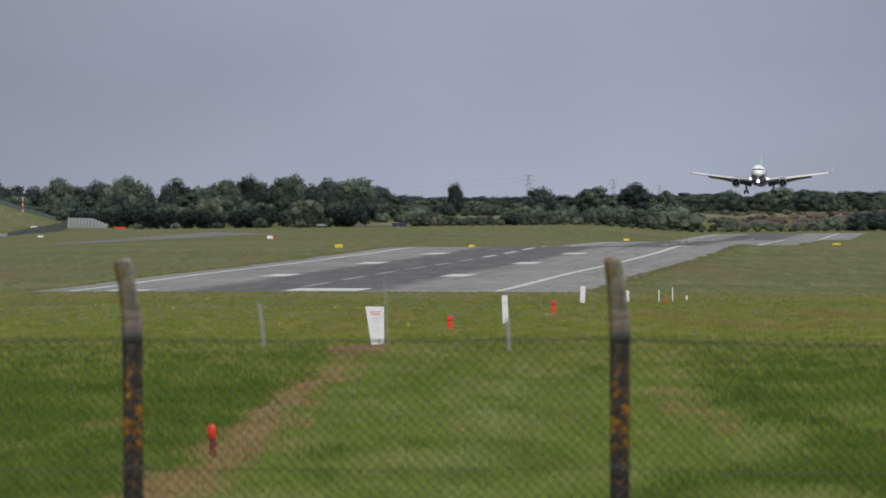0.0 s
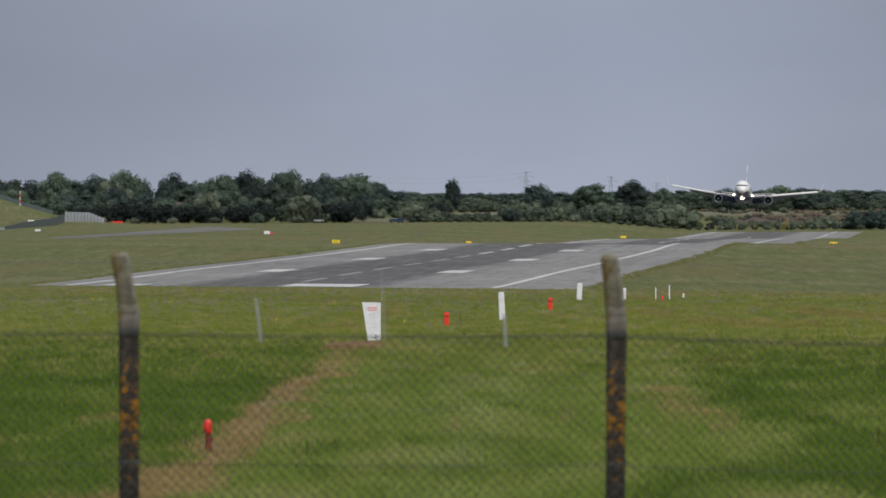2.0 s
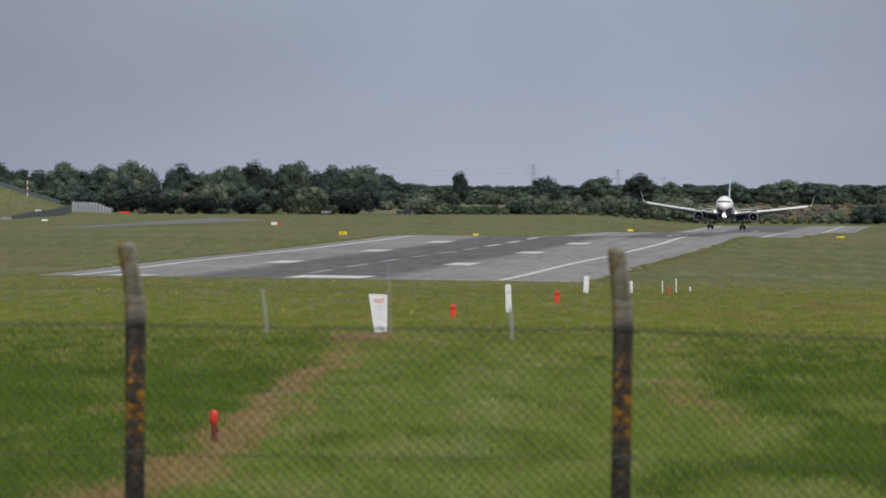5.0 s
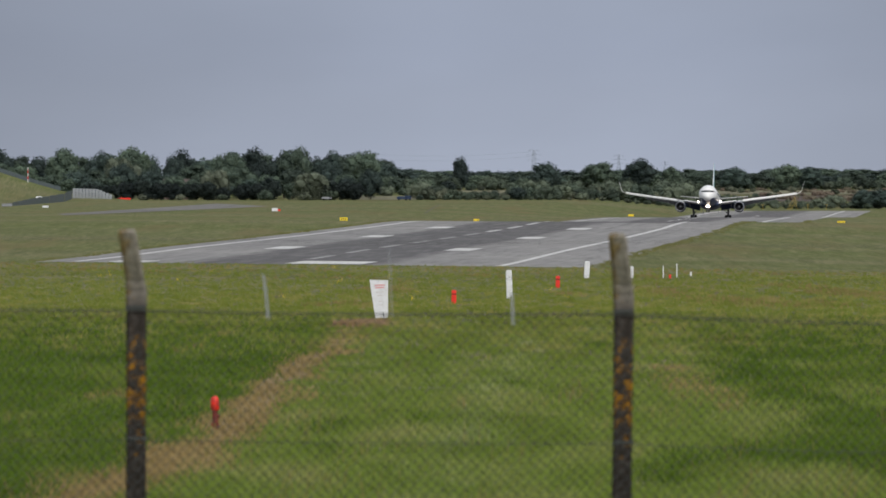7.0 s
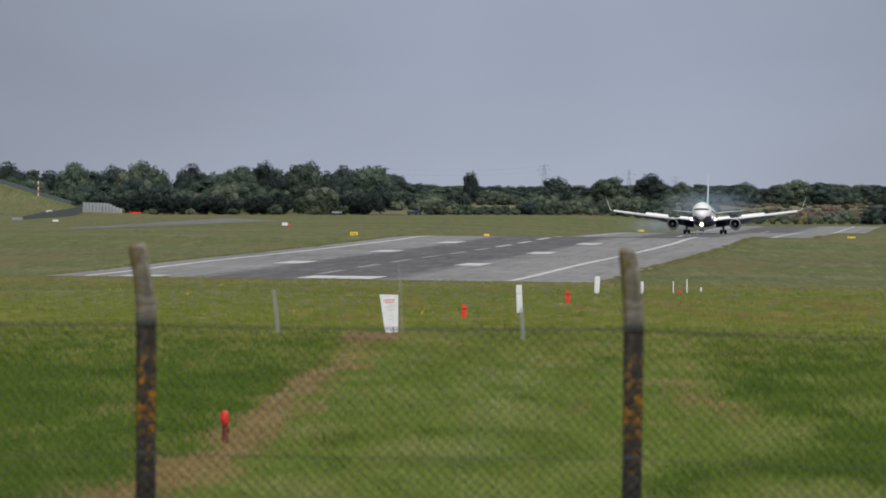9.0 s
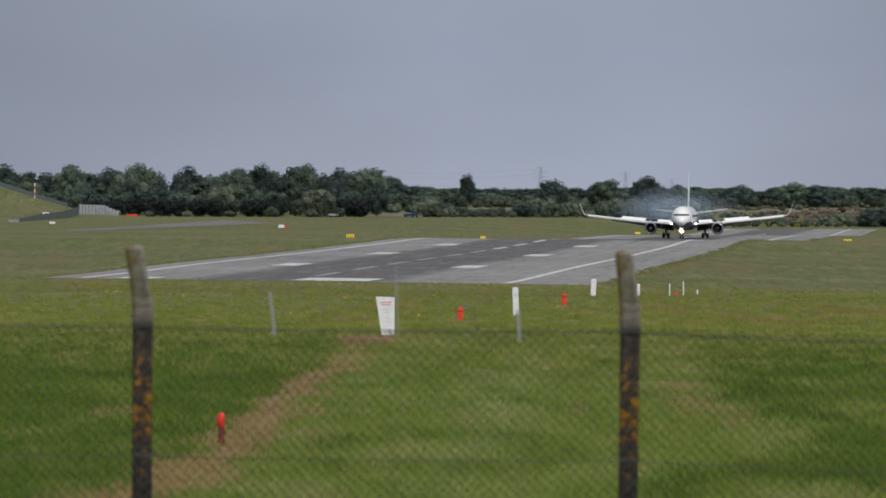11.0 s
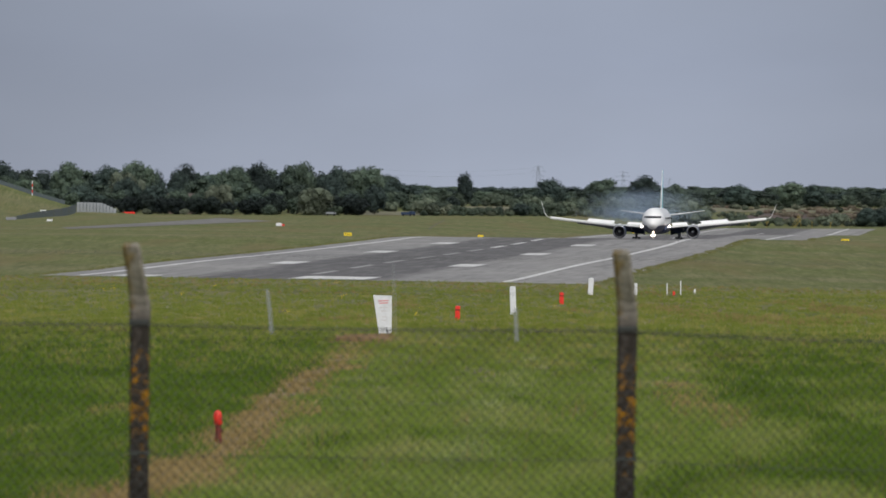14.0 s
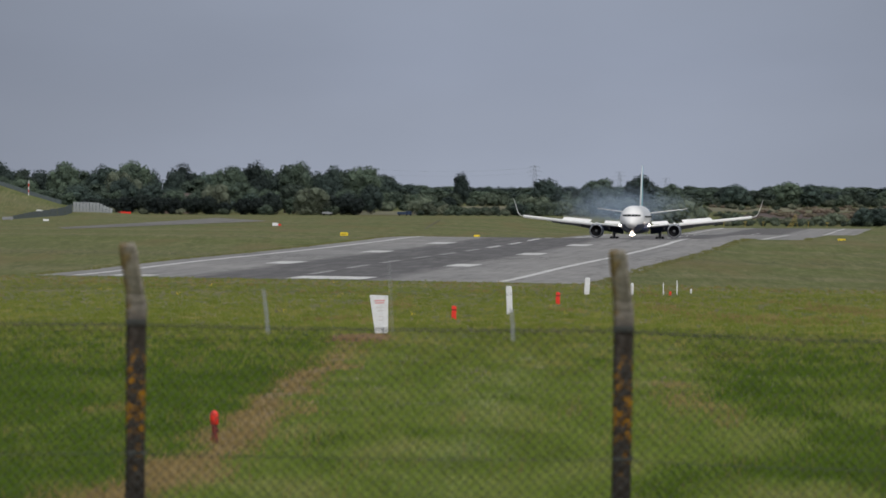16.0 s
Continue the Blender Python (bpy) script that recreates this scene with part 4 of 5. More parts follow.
def make_notice():
    ob = new("notice_board")
    bm = bmesh.new()
    rod(bm, (0.1, 0, -0.3), (0.1, 0, 0.4), 0.035, seg=10)
    part("post", bm, M["steel"], ob)
    bm = bmesh.new()
    loft(bm, [[(-0.22, -0.02, 0.16), (0.28, -0.02, 0.16), (0.36, -0.02, 1.60), (-0.36, -0.02, 1.66)], [(-0.22, 0.02, 0.16), (0.28, 0.02, 0.16), (0.36, 0.02, 1.60), (-0.36, 0.02, 1.66)]])
    panel = part("panel", bm, M["signwhite"], ob, "tall white warning panel")
    for z, w, c in ((1.42, 0.40, "faded"), (1.33, 0.34, "faded"), (1.16, 0.30, "faint"), (1.02, 0.24, "faint"), (0.80, 0.18, "faint"), (0.66, 0.16, "faint")):
        bm = bmesh.new()
        box(bm, 0.02, -0.028, z, w, 0.008, 0.05 if c == "faded" else 0.035)
        part("lettering", bm, M[c], panel)
    tagged(ob, "white notice board with faded red lettering on a post", "sign")
    place(ob, -8.18, 292, 2, -3.2)


def make_marker(b, d, h, w, mats, label, name, category, lean=0.0, group=""):
    ob = new(name)
    bm = bmesh.new()
    rings = []
    for z, k in ((-0.25, 1.0), (h * 0.9, 1.0), (h * 0.985, 0.86), (h, 0.55)):
        a, t = w / 2 * k, w * 0.22 * k
        c = t * 0.6
        rings.append([(a, c, z), (a - c, t, z), (-a + c, t, z), (-a, c, z), (-a, -c, z), (-a + c, -t, z), (a - c, -t, z), (a, -c, z)])
    loft(bm, rings)
    part("post", bm, M[mats[0]], ob)
    if len(mats) > 1:
        bm = bmesh.new()
        box(bm, 0, 0, h * 0.72, w * 1.06, w * 0.5, h * 0.10, 0.01)
        part("band", bm, M[mats[1]], ob)
    tagged(ob, label, category, group)
    return place(ob, b, d, 0, lean)


def make_hydrant():
    ob = new("marker_post")
    bm = bmesh.new()
    rod(bm, (0, 0, -0.2), (0, 0, 0.33), 0.040, 0.038, 12)
    part("stem", bm, M["oldred"], ob, "dark weathered red stem")
    bm = bmesh.new()
    loft(bm, [[(r * math.cos(2 * math.pi * i / 16), r * math.sin(2 * math.pi * i / 16), z) for i in range(16)] for z, r in ((0.315, 0.04), (0.33, 0.058), (0.46, 0.058), (0.50, 0.046), (0.515, 0.02))])
    part("cap", bm, M["red"], ob, "bright red cap", True)
    bm = bmesh.new()
    rod(bm, (-0.01, 0, 0.22), (0.055, -0.01, 0.25), 0.030, seg=8)
    part("outlet", bm, M["oldred"], ob)
    bm = bmesh.new()
    rod(bm, (-0.06, 0, 0.13), (0.05, 0, 0.10), 0.022, seg=8)
    part("bracket", bm, M["oldred"], ob)
    tagged(ob, "short red marker post with bright red cap", "marker post")
    place(ob, -30.03, 104, 0, -2)


def make_board(b, d, w, h, mat, label, bars=0, ends=None):
    ob = new("taxiway_sign")
    bm = bmesh.new()
    box(bm, 0, 0, 0.28 + h / 2, w, 0.22, h, 0.03)
    body = part("panel", bm, M[mat], ob)
    for s in (-1, 1):
        bm = bmesh.new()
        rod(bm, (s * w * 0.35, 0, -0.3), (s * w * 0.35, 0, 0.3), 0.05, seg=8)
        part("leg", bm, M["steel"], ob)
    for k in range(bars):
        bm = bmesh.new()
        box(bm, w * (-0.25 + 0.5 * k / max(1, bars - 1)), -0.115, 0.28 + h / 2, w * 0.10, 0.012, h * 0.5)
        part("lettering", bm, M["dark"], body)
    if ends:
        bm = bmesh.new()
        box(bm, w * 0.75, 0, 0.28 + h * 0.35, w * 0.5, 0.2, h * 0.6, 0.03)
        part("red_panel", bm, M[ends], ob, "small red end panel")
    tagged(ob, label, "sign", "airfield signs")
    place(ob, b, d)


make_notice()
make_hydrant()
make_marker(8.81, 425, 1.62, 0.34, ("signwhite",), "white painted marker post standing in long grass", "white_post", "post", -2.0, "white marker posts")
make_marker(18.96, 640, 1.45, 0.44, ("signwhite",), "white painted marker post standing in long grass", "white_post", "post", 3.0, "white marker posts")
make_marker(24.93, 640, 1.05, 0.28, ("signwhite",), "white painted marker post standing in long grass", "white_post", "post", 1.0, "white marker posts")
make_marker(29.10, 640, 1.10, 0.085, ("signwhite",), "thin white marker stake in the grass", "white_stake", "stake", 0.0, "white stakes")
make_marker(30.90, 640, 1.30, 0.095, ("signwhite",), "thin white marker stake in the grass", "white_stake", "stake", 0.0, "white stakes")
make_marker(32.76, 690, 0.42, 0.16, ("signwhite",), "low white marker in the grass", "white_stake", "stake", 0.0, "white stakes")
make_marker(1.42, 385, 0.74, 0.25, ("red", "oldred"), "stubby red plastic marker in the grass", "red_marker", "marker", 1.0, "red markers")
make_marker(15.15, 510, 0.85, 0.29, ("red", "oldred"), "stubby red plastic marker in the grass", "red_marker", "marker", 1.0, "red markers")
make_marker(30.00, 640, 0.38, 0.20, ("red",), "small red marker low in the grass", "red_marker", "marker", 0.0, "red markers")
make_board(-13.13, 1470, 1.5, 0.70, "signyellow", "yellow taxiway sign with dark lettering", 3)
make_board(4.40, 1480, 1.1, 0.95, "signyellow", "yellow taxiway sign with dark lettering", 2)
make_board(24.85, 1990, 1.5, 0.55, "signyellow", "yellow taxiway sign beside the runway", 0)
make_board(52.61, 1640, 1.7, 0.60, "signyellow", "yellow taxiway sign beside the runway", 2)
make_board(-22.24, 1830, 1.4, 0.75, "signwhite", "white airfield marker box with red end", 0, "red")
make_board(-52.54, 2060, 1.6, 0.55, "signwhite", "low white airfield marker box", 0)
# a white board stands in for the vehicle at the bank's foot
make_board(-53.4, 2610, 2.1, 1.0, "signwhite", "white box standing in for a vehicle below a grassy bank", 0)
make_board(13.13, 1600, 1.1, 0.25, "signwhite", "low white airfield marker box", 0)
make_board(-57.61, 2150, 3.0, 0.8, "greyvan", "grey airfield equipment box near a fence", 0)


def make_stub(b, top, bottom, w, lean):
    """A bent steel strip tied to the fence's top wire."""
    ob = new("fence_strip")
    bm = bmesh.new()
    h = (top - bottom)
    loft(bm, [[(x + o, y, z) for x, y in ((-w, -0.004), (w, -0.004), (w, 0.004), (-w, 0.004))] for z, o in ((0, 0), (h * 0.5, -lean * 0.4), (h, -lean))])
    part("strip", bm, M["steel"], ob)
    tagged(ob, "pale grey steel strip tied to the fence wire", "strip", "fence strips")
    x = b * FENCE_D / 1000
    ob.matrix_basis = pose(x, FENCE_D - 0.10, EYE_Z + bottom)
    return ob


make_stub(-23.06, -0.53, -0.80, 0.008, 0.03)
make_stub(-6.72, -0.36, -0.80, 0.0025, 0.02)
make_stub(9.25, -0.64, -0.84, 0.008, 0.01)

# ---------------------------------------------------------------- the far side of the airfield


def make_pylon(b, d, tall, wide, label):
    ob = new("pylon")
    bm = bmesh.new()
    r = tall * 0.0034
    leg = lambda s, q, z: Vector((s * wide * (0.5 - 0.42 * z / tall), q * wide * (0.5 - 0.42 * z / tall), z))
    for s in (-1, 1):
        for q in (-1, 1):
            rod(bm, leg(s, q, 0), leg(s, q, tall * 0.95), r, r * 0.7, 5)
    levels = [tall * k / 9 for k in range(10)]
    for a, c in zip(levels, levels[1:]):
        for q in (-1, 1):
            rod(bm, leg(-1, q, a), leg(1, q, min(c, tall * 0.95)), r * 0.6, seg=4)
            rod(bm, leg(1, q, a), leg(-1, q, min(c, tall * 0.95)), r * 0.6, seg=4)
    part("tower", bm, M["palesteel"], ob)
    for k, half in ((0.66, 0.17), (0.80, 0.22), (0.93, 0.15)):
        bm = bmesh.new()
        z = tall * k
        for s in (-1, 1):
            rod(bm, (0, 0, z), (s * tall * half, 0, z), r, r * 0.6, 5)
            rod(bm, (0, 0, z + tall * 0.045), (s * tall * half, 0, z), r * 0.7, seg=4)
            rod(bm, (s * tall * half, 0, z), (s * tall * half, 0, z - tall * 0.05), r * 0.8, seg=4)
        part("cross_arm", bm, M["palesteel"], ob)
    tagged(ob, label, "pylon", "power line pylons")
    p = site(b, d)
    ob.matrix_basis = pose(p.x, p.y, p.z, 0, 0, 8)
    return p


make_pylon(12.01, 4500, 19.8, 4.6, "grey steel lattice power pylon behind the trees")
make_pylon(23.21, 4800, 18.8, 3.8, "grey steel lattice power pylon behind the trees")
make_pylon(29.33, 4950, 15.4, 3.4, "grey steel lattice power pylon behind the trees")
cable = new("power_line")
for zz in (15.2, 18.0):
    bm = bmesh.new()
    rings = []
    a, b2 = site(-10.75, 4450, zz - 1.5), site(12.01, 4500, zz)
    for k in range(25):
        p = a.lerp(b2, k / 24)
        p.z -= 2.2 * (1 - (2 * k / 24 - 1) ** 2)
        rings.append([(p.x, p.y + 0.035 * math.cos(q), p.z + 0.035 * math.sin(q)) for q in (0, 2.1, 4.2)])
    loft(bm, rings)
    part("cable", bm, M["palesteel"], cable)
tagged(cable, "thin power cables strung above the far trees", "cable")


def make_blast_fence():
    ob = new("blast_fence")
    a, c = -48.96, -43.73
    n = 12
    for k in range(n):
        b0, b1 = a + (c - a) * k / n, a + (c - a) * (k + 1) / n - 0.04
        d = 2650
        p0, p1 = site(b0, d + k * 3), site(b1, d + k * 3 + 3)
        top = 3.5 if k < n * 0.6 else 3.5 - 2.3 * (k - n * 0.6) / (n * 0.4)
        bm = bmesh.new()
        rows = []
        for f in np.linspace(0, 1, 6):
            y = 1.6 * f * f
            rows.append([(p0.x, p0.y + y, p0.z + top * f), (p1.x, p1.y + y, p1.z + top * f), (p1.x, p1.y + y + 0.12, p1.z + top * f), (p0.x, p0.y + y + 0.12, p0.z + top * f)])
        loft(bm, rows)
        part("sheet_panel", bm, M["palesheet"], ob)
    tagged(ob, "pale grey curved corrugated blast fence", "blast fence")
    ob = new("boundary_fence")
    pts = [(-58.2, 2190, 0.6), (-55.5, 2310, 1.6), (-53, 2440, 2.2), (-49, 2645, 3.2)]
    for (b0, d0, h0), (b1, d1, h1) in zip(pts, pts[1:]):
        for k in range(4):
            p0, p1 = site(b0 + (b1 - b0) * k / 4, d0 + (d1 - d0) * k / 4), site(b0 + (b1 - b0) * (k + 0.97) / 4, d0 + (d1 - d0) * (k + 0.97) / 4)
            g = h0 + (h1 - h0) * k / 4
            bm = bmesh.new()
            loft(bm, [[(p0.x, p0.y, p0.z), (p1.x, p1.y, p1.z), (p1.x, p1.y, p1.z + g), (p0.x, p0.y, p0.z + g)], [(p0.x, p0.y + 0.1, p0.z), (p1.x, p1.y + 0.1, p1.z), (p1.x, p1.y + 0.1, p1.z + g), (p0.x, p0.y + 0.1, p0.z + g)]])
            part("sheet_panel", bm, M["fenceblue"], ob)
    tagged(ob, "dark blue-grey sheet boundary fence below a bank", "fence")


def make_bank_fence():
    ob = new("bank_fence")
    for k in range(14):
        p0, p1 = site(-61 + k * 0.75, 2712), site(-61 + (k + 0.96) * 0.75, 2712)
        bm = bmesh.new()
        loft(bm, [[(p0.x, p0.y + q, p0.z), (p1.x, p1.y + q, p1.z), (p1.x, p1.y + q, p1.z + 1.5), (p0.x, p0.y + q, p0.z + 1.5)] for q in (0, 0.08)])
        part("sheet_panel", bm, M["fenceblue"], ob)
    tagged(ob, "dark sheet fence running down a grassy bank", "fence")


M["palesheet"] = plain("pale_sheet", (0.34, 0.36, 0.38), 0.6, 0.2, var=0.12, scale=0.8)
make_blast_fence()
make_bank_fence()


def make_pole(b, d, h, label, bands):
    ob = new("banded_pole")
    z = 0.0
    for k in range(bands):
        bm = bmesh.new()
        rod(bm, (0, 0, z), (0, 0, z + h / bands), 0.16, seg=10)
        part("band", bm, M["signwhite" if k % 2 == 0 else "red"], ob)
        z += h / bands
    tagged(ob, label, "pole")
    place(ob, b, d)


make_pole(-54.85, 2700, 5.4, "tall pole painted in red and white bands", 5)


def make_car_blocks(b, d):
    # plain red blocks stand in for a parked red car
    ob = new("barrier")
    for k in range(5):
        bm = bmesh.new()
        box(bm, -2.0 + k, 0, 0.55, 0.94, 0.4, 0.8, 0.06)
        part("block", bm, M["red" if k else "oldred"], ob)
    tagged(ob, "row of low red blocks standing in for a parked red car", "barrier")
    place(ob, b, d)


make_car_blocks(-42.16, 2790)


def make_house(b, d):
    ob = new("house")
    bm = bmesh.new()
    box(bm, 0, 0, 2.6, 11, 7, 5.4)
    wall = part("wall", bm, M["brick"], ob)
    bm = bmesh.new()
    loft(bm, [[(-6, -4.2, 5.2), (6, -4.2, 5.2), (6, 4.2, 5.2), (-6, 4.2, 5.2)], [(-5.4, -0.1, 8.0), (5.4, -0.1, 8.0), (5.4, 0.1, 8.0), (-5.4, 0.1, 8.0)]])
    part("roof", bm, M["roof"], ob)
    for x in (-3.2, 0.2, 3.4):
        bm = bmesh.new()
        box(bm, x, -3.53, 3.9, 1.5, 0.12, 1.2, 0.02)
        part("window", bm, M["signwhite"], ob, "white framed window")
    tagged(ob, "brick house with tiled roof half hidden by trees", "house")
    p = site(b, d)
    ob.matrix_basis = pose(p.x, p.y, p.z, 0, 0, 12)


make_house(-35.15, 2938)


def make_approach_light(b, d, h):
    ob = new("approach_light")
    bm = bmesh.new()
    rod(bm, (0, 0, -0.3), (0, 0, h), 0.08, 0.07, 8)
    part("mast", bm, M["mast"], ob)
    bm = bmesh.new()
    box(bm, 0, 0, h, 1.1, 0.12, 0.14, 0.02)
    part("crossbar", bm, M["mast"], ob)
    tagged(ob, "yellow approach light mast beyond the runway end", "light mast", "approach lights")
    place(ob, b, d)


for b, h in ((37.01, 1.9), (39.85, 2.0), (42.24, 1.9), (48.21, 2.0), (50.67, 1.9)):
    make_approach_light(b, 2835, h)
frame_ob = new("light_gantry")
for k in range(4):
    bm = bmesh.new()
    rod(bm, (-2.0 + k * 0.5, 0, 0), (0.9 + k * 0.35, 0, 4.8 - k * 0.5), 0.055, seg=6)
    part("strut", bm, M["mast"], frame_ob)
bm = bmesh.new()
rod(bm, (1.9, 0, 0), (1.0, 0, 4.8), 0.055, seg=6)
part("leg", bm, M["mast"], frame_ob)
tagged(frame_ob, "leaning yellow lattice light gantry", "light gantry")
place(frame_ob, 46.12, 2830)

sheet_on_ground("heather_bank", ((36.64, 3030), (60.90, 3030), (60.90, 3110), (41.49, 3110)), 0.15, M["brown"], label="bank of brown heather on the rough slope", category="bank")
sheet_on_ground("dry_field", ((31.42, 3125), (60.90, 3125), (60.90, 3215), (31.42, 3215)), 0.15, M["scrub"], label="dry grassy field on the far slope", category="field")
sheet_on_ground("dry_field", ((-12.0, 2890), (-1.0, 2890), (-1.0, 3090), (-12.0, 3090)), 0.15, M["scrub"], label="dry grassy field between bushes", category="field")
sheet_on_ground("dry_field", ((1.5, 2950), (17.6, 2950), (17.6, 3210), (1.5, 3210)), 0.15, M["scrub"], label="dry grassy field between bushes", category="field")


def make_lorry(b, d, mat, label, w, h):
    ob = new("parked_van")
    bm = bmesh.new()
    box(bm, 0, 0, 0.5 + h / 2, w, 2.0, h, 0.15)
    part("body", bm, M[mat], ob)
    for s in (-1, 1):
        bm = bmesh.new()
        rod(bm, (s * w * 0.32, -1.05, 0.38), (s * w * 0.32, -0.75, 0.38), 0.38, seg=12)
        part("wheel", bm, M["tyre"], ob)
    bm = bmesh.new()
    box(bm, w * 0.36, -1.01, 0.5 + h * 0.7, w * 0.18, 0.06, h * 0.3, 0.02)
    part("window", bm, M["glass"], ob)
    tagged(ob, label, "van", "parked vans")
    place(ob, b, d)


make_lorry(-5.37, 2850, "vanblue", "dark blue van parked beyond the field", 4.2, 1.0)
make_lorry(-4.63, 2852, "vanblue", "dark blue van parked beyond the field", 2.4, 1.3)
make_lorry(-15.37, 2846, "greyvan", "grey van parked beyond the field", 3.8, 0.9)

# ---------------------------------------------------------------- the airliner


def ellipse(y, zc, rw, rh, n=36):
    return [(rw * math.cos(2 * math.pi * i / n), y, zc + rh * math.sin(2 * math.pi * i / n)) for i in range(n)]


def aerofoil(x, y, z, chord, thick, tilt=0.0, n=9):
    """A wing section in the fore-and-aft plane; y is the leading edge and the chord runs aft."""
    pts = []
    for i in range(n):
        t = i / (n - 1)
        f = 0.5 - 0.5 * math.cos(math.pi * t)
        pts.append((f, thick * 2.6 * (0.2969 * math.sqrt(f) - 0.126 * f - 0.3516 * f**2 + 0.2843 * f**3 - 0.1036 * f**4)))
    ring = [(f, h) for f, h in pts] + [(f, -h * 0.8) for f, h in pts[-2:0:-1]]
    ca, sa = math.cos(tilt), math.sin(tilt)
    return [(x - h * chord * sa, y - f * chord, z + h * chord * ca) for f, h in ring]


def make_airliner():
    jet = new("airliner")
    wings = []
    tagged(jet, "white twin-engine airliner with navy belly, gear down, lights on", "airplane")
    ZC = 4.80
    # fuselage: rings from nose to tail
    prof = [(20.0, -0.85, 0.05, 0.05), (19.85, -0.84, 0.42, 0.40), (19.5, -0.80, 0.82, 0.78), (18.9, -0.70, 1.25, 1.20), (18.0, -0.52, 1.70, 1.66), (17.0, -0.32, 2.05, 2.05),
            (15.8, -0.14, 2.32, 2.38), (14.3, -0.03, 2.47, 2.62), (12.5, 0, 2.515, 2.70), (5, 0, 2.515, 2.70), (-6, 0, 2.515, 2.70), (-14, 0, 2.515, 2.70), (-19, 0.16, 2.42, 2.54),
            (-24, 0.62, 2.05, 2.05), (-29, 1.25, 1.42, 1.38), (-33, 1.75, 0.72, 0.72), (-34.8, 1.95, 0.25, 0.28)]
    bm = bmesh.new()
    loft(bm, [ellipse(y, ZC + z, w, h) for y, z, w, h in prof])
    fus = part("fuselage", bm, M["white"], jet, smooth=True)
    # navy belly, a shell 1 cm proud of the lower third
    bm = bmesh.new()
    rings = []
    for y, z, w, h in prof[3:14]:
        ring = []
        for i in range(15):
            a = radians(-161 + 142 * i / 14)
            ring.append(((w + 0.012) * math.cos(a), y, ZC + z + (h + 0.012) * math.sin(a)))
        rings.append(ring)
    loft(bm, rings, close=False, caps=False)
    part("belly_panel", bm, M["belly"], jet, "dark navy belly paint", True)
    # wing-body fairing
    bm = bmesh.new()
    loft(bm, [ellipse(y, 2.95, w, h, 20) for y, w, h in ((5.5, 0.4, 0.2), (4, 2.0, 0.9), (1, 2.75, 1.15), (-6, 2.85, 1.2), (-11, 2.4, 0.95), (-14, 0.5, 0.2))])
    part("wing_fairing", bm, M["belly"], jet, smooth=True)
    # cockpit glazing: six panes wrapped round the nose
    ys = [p[0] for p in prof][::-1]
    cols = [[p[k] for p in prof][::-1] for k in (1, 2, 3)]

    def skin(x, z):
        """The foremost point of the hull at that offset and height."""
        y = 19.9
        while y > 11.0:
            zc, w, h = [float(np.interp(y, ys, c)) for c in cols]
            if (x / w) ** 2 + ((z - zc) / h) ** 2 <= 1.0:
                return y
            y -= 0.02
        return y

    for lo, hi in ((-1.80, -1.42), (-1.36, -0.74), (-0.68, -0.05), (0.05, 0.68), (0.74, 1.36), (1.42, 1.80)):
        bm = bmesh.new()
        front, back = [], []
        for j in range(4):
            x = lo + (hi - lo) * j / 3
            for z in (0.44 + 0.04 * abs(x), 0.94 - 0.03 * abs(x)):
                y = skin(x, z)
                n = Vector((x * 0.5, 1.0, 0.6)).normalized()
                front.append(Vector((x, y, ZC + z)) + n * 0.05)
                back.append(Vector((x, y, ZC + z)) - n * 0.08)
        rows = [[front[2 * j], front[2 * j + 1], back[2 * j + 1], back[2 * j]] for j in range(4)]
        loft(bm, rows)
        part("cockpit_window", bm, M["glass"], fus)
    # cabin windows as a row of small panes
    me = None
    for side in (-1, 1):
        for k in range(38):
            y = 12.5 - k * 0.86
            if 1.0 < y < 1.9:
                continue
            if me is None:
                bm = bmesh.new()
                box(bm, 0, 0, 0, 0.05, 0.26, 0.38, 0.02)
                me = bpy.data.meshes.new("cabin_window")
                bm.to_mesh(me)
                bm.free()
                me.materials.append(M["glass"])
            ob = new("cabin_window", me)
            ob.parent = fus
            ob.location = (side * 2.49, y, ZC + 0.45)
    # wings
    for s in (-1, 1):
        def sec(span):
            k = span / 23.8
            return 3.6 - 13.6 * k, 2.95 + 2.35 * k + 0.35 * k * k, (9.4 - 7.0 * min(1, k * 1.9) * 0.62 - 2.66 * k)
        bm = bmesh.new()
        rings = []
        for span in (1.0, 2.6, 5.0, 7.92, 11, 14, 17, 20, 22.5, 23.8):
            y, z, ch = sec(span)
            rings.append(aerofoil(s * span, y, z, ch, 0.13 - 0.03 * span / 23.8))
        loft(bm, rings)
        wing = part("wing", bm, M["white"], jet, smooth=True)
        wings.append((wing, s))
        # bright leading edge
        bm = bmesh.new()
        for a, b in ((3.0, 7.0), (8.9, 23.4)):
            n = 8
            rr = []
            for i in range(n + 1):
                sp = a + (b - a) * i / n
                y, z, ch = sec(sp)
                t = max(0.30, ch * 0.066) if a > 5 else 0.17
                rr.append([(s * sp, y + 0.16 + 0.22 * math.cos(q) - 0.1, z + (-0.06 if a > 5 else 0.10) + t * math.sin(q)) for q in np.linspace(-1.7, 1.7, 7)])
            loft(bm, rr, close=False, caps=False)
        slat = part("slat", bm, M["white"], wing, "white extended leading edge slat", True)
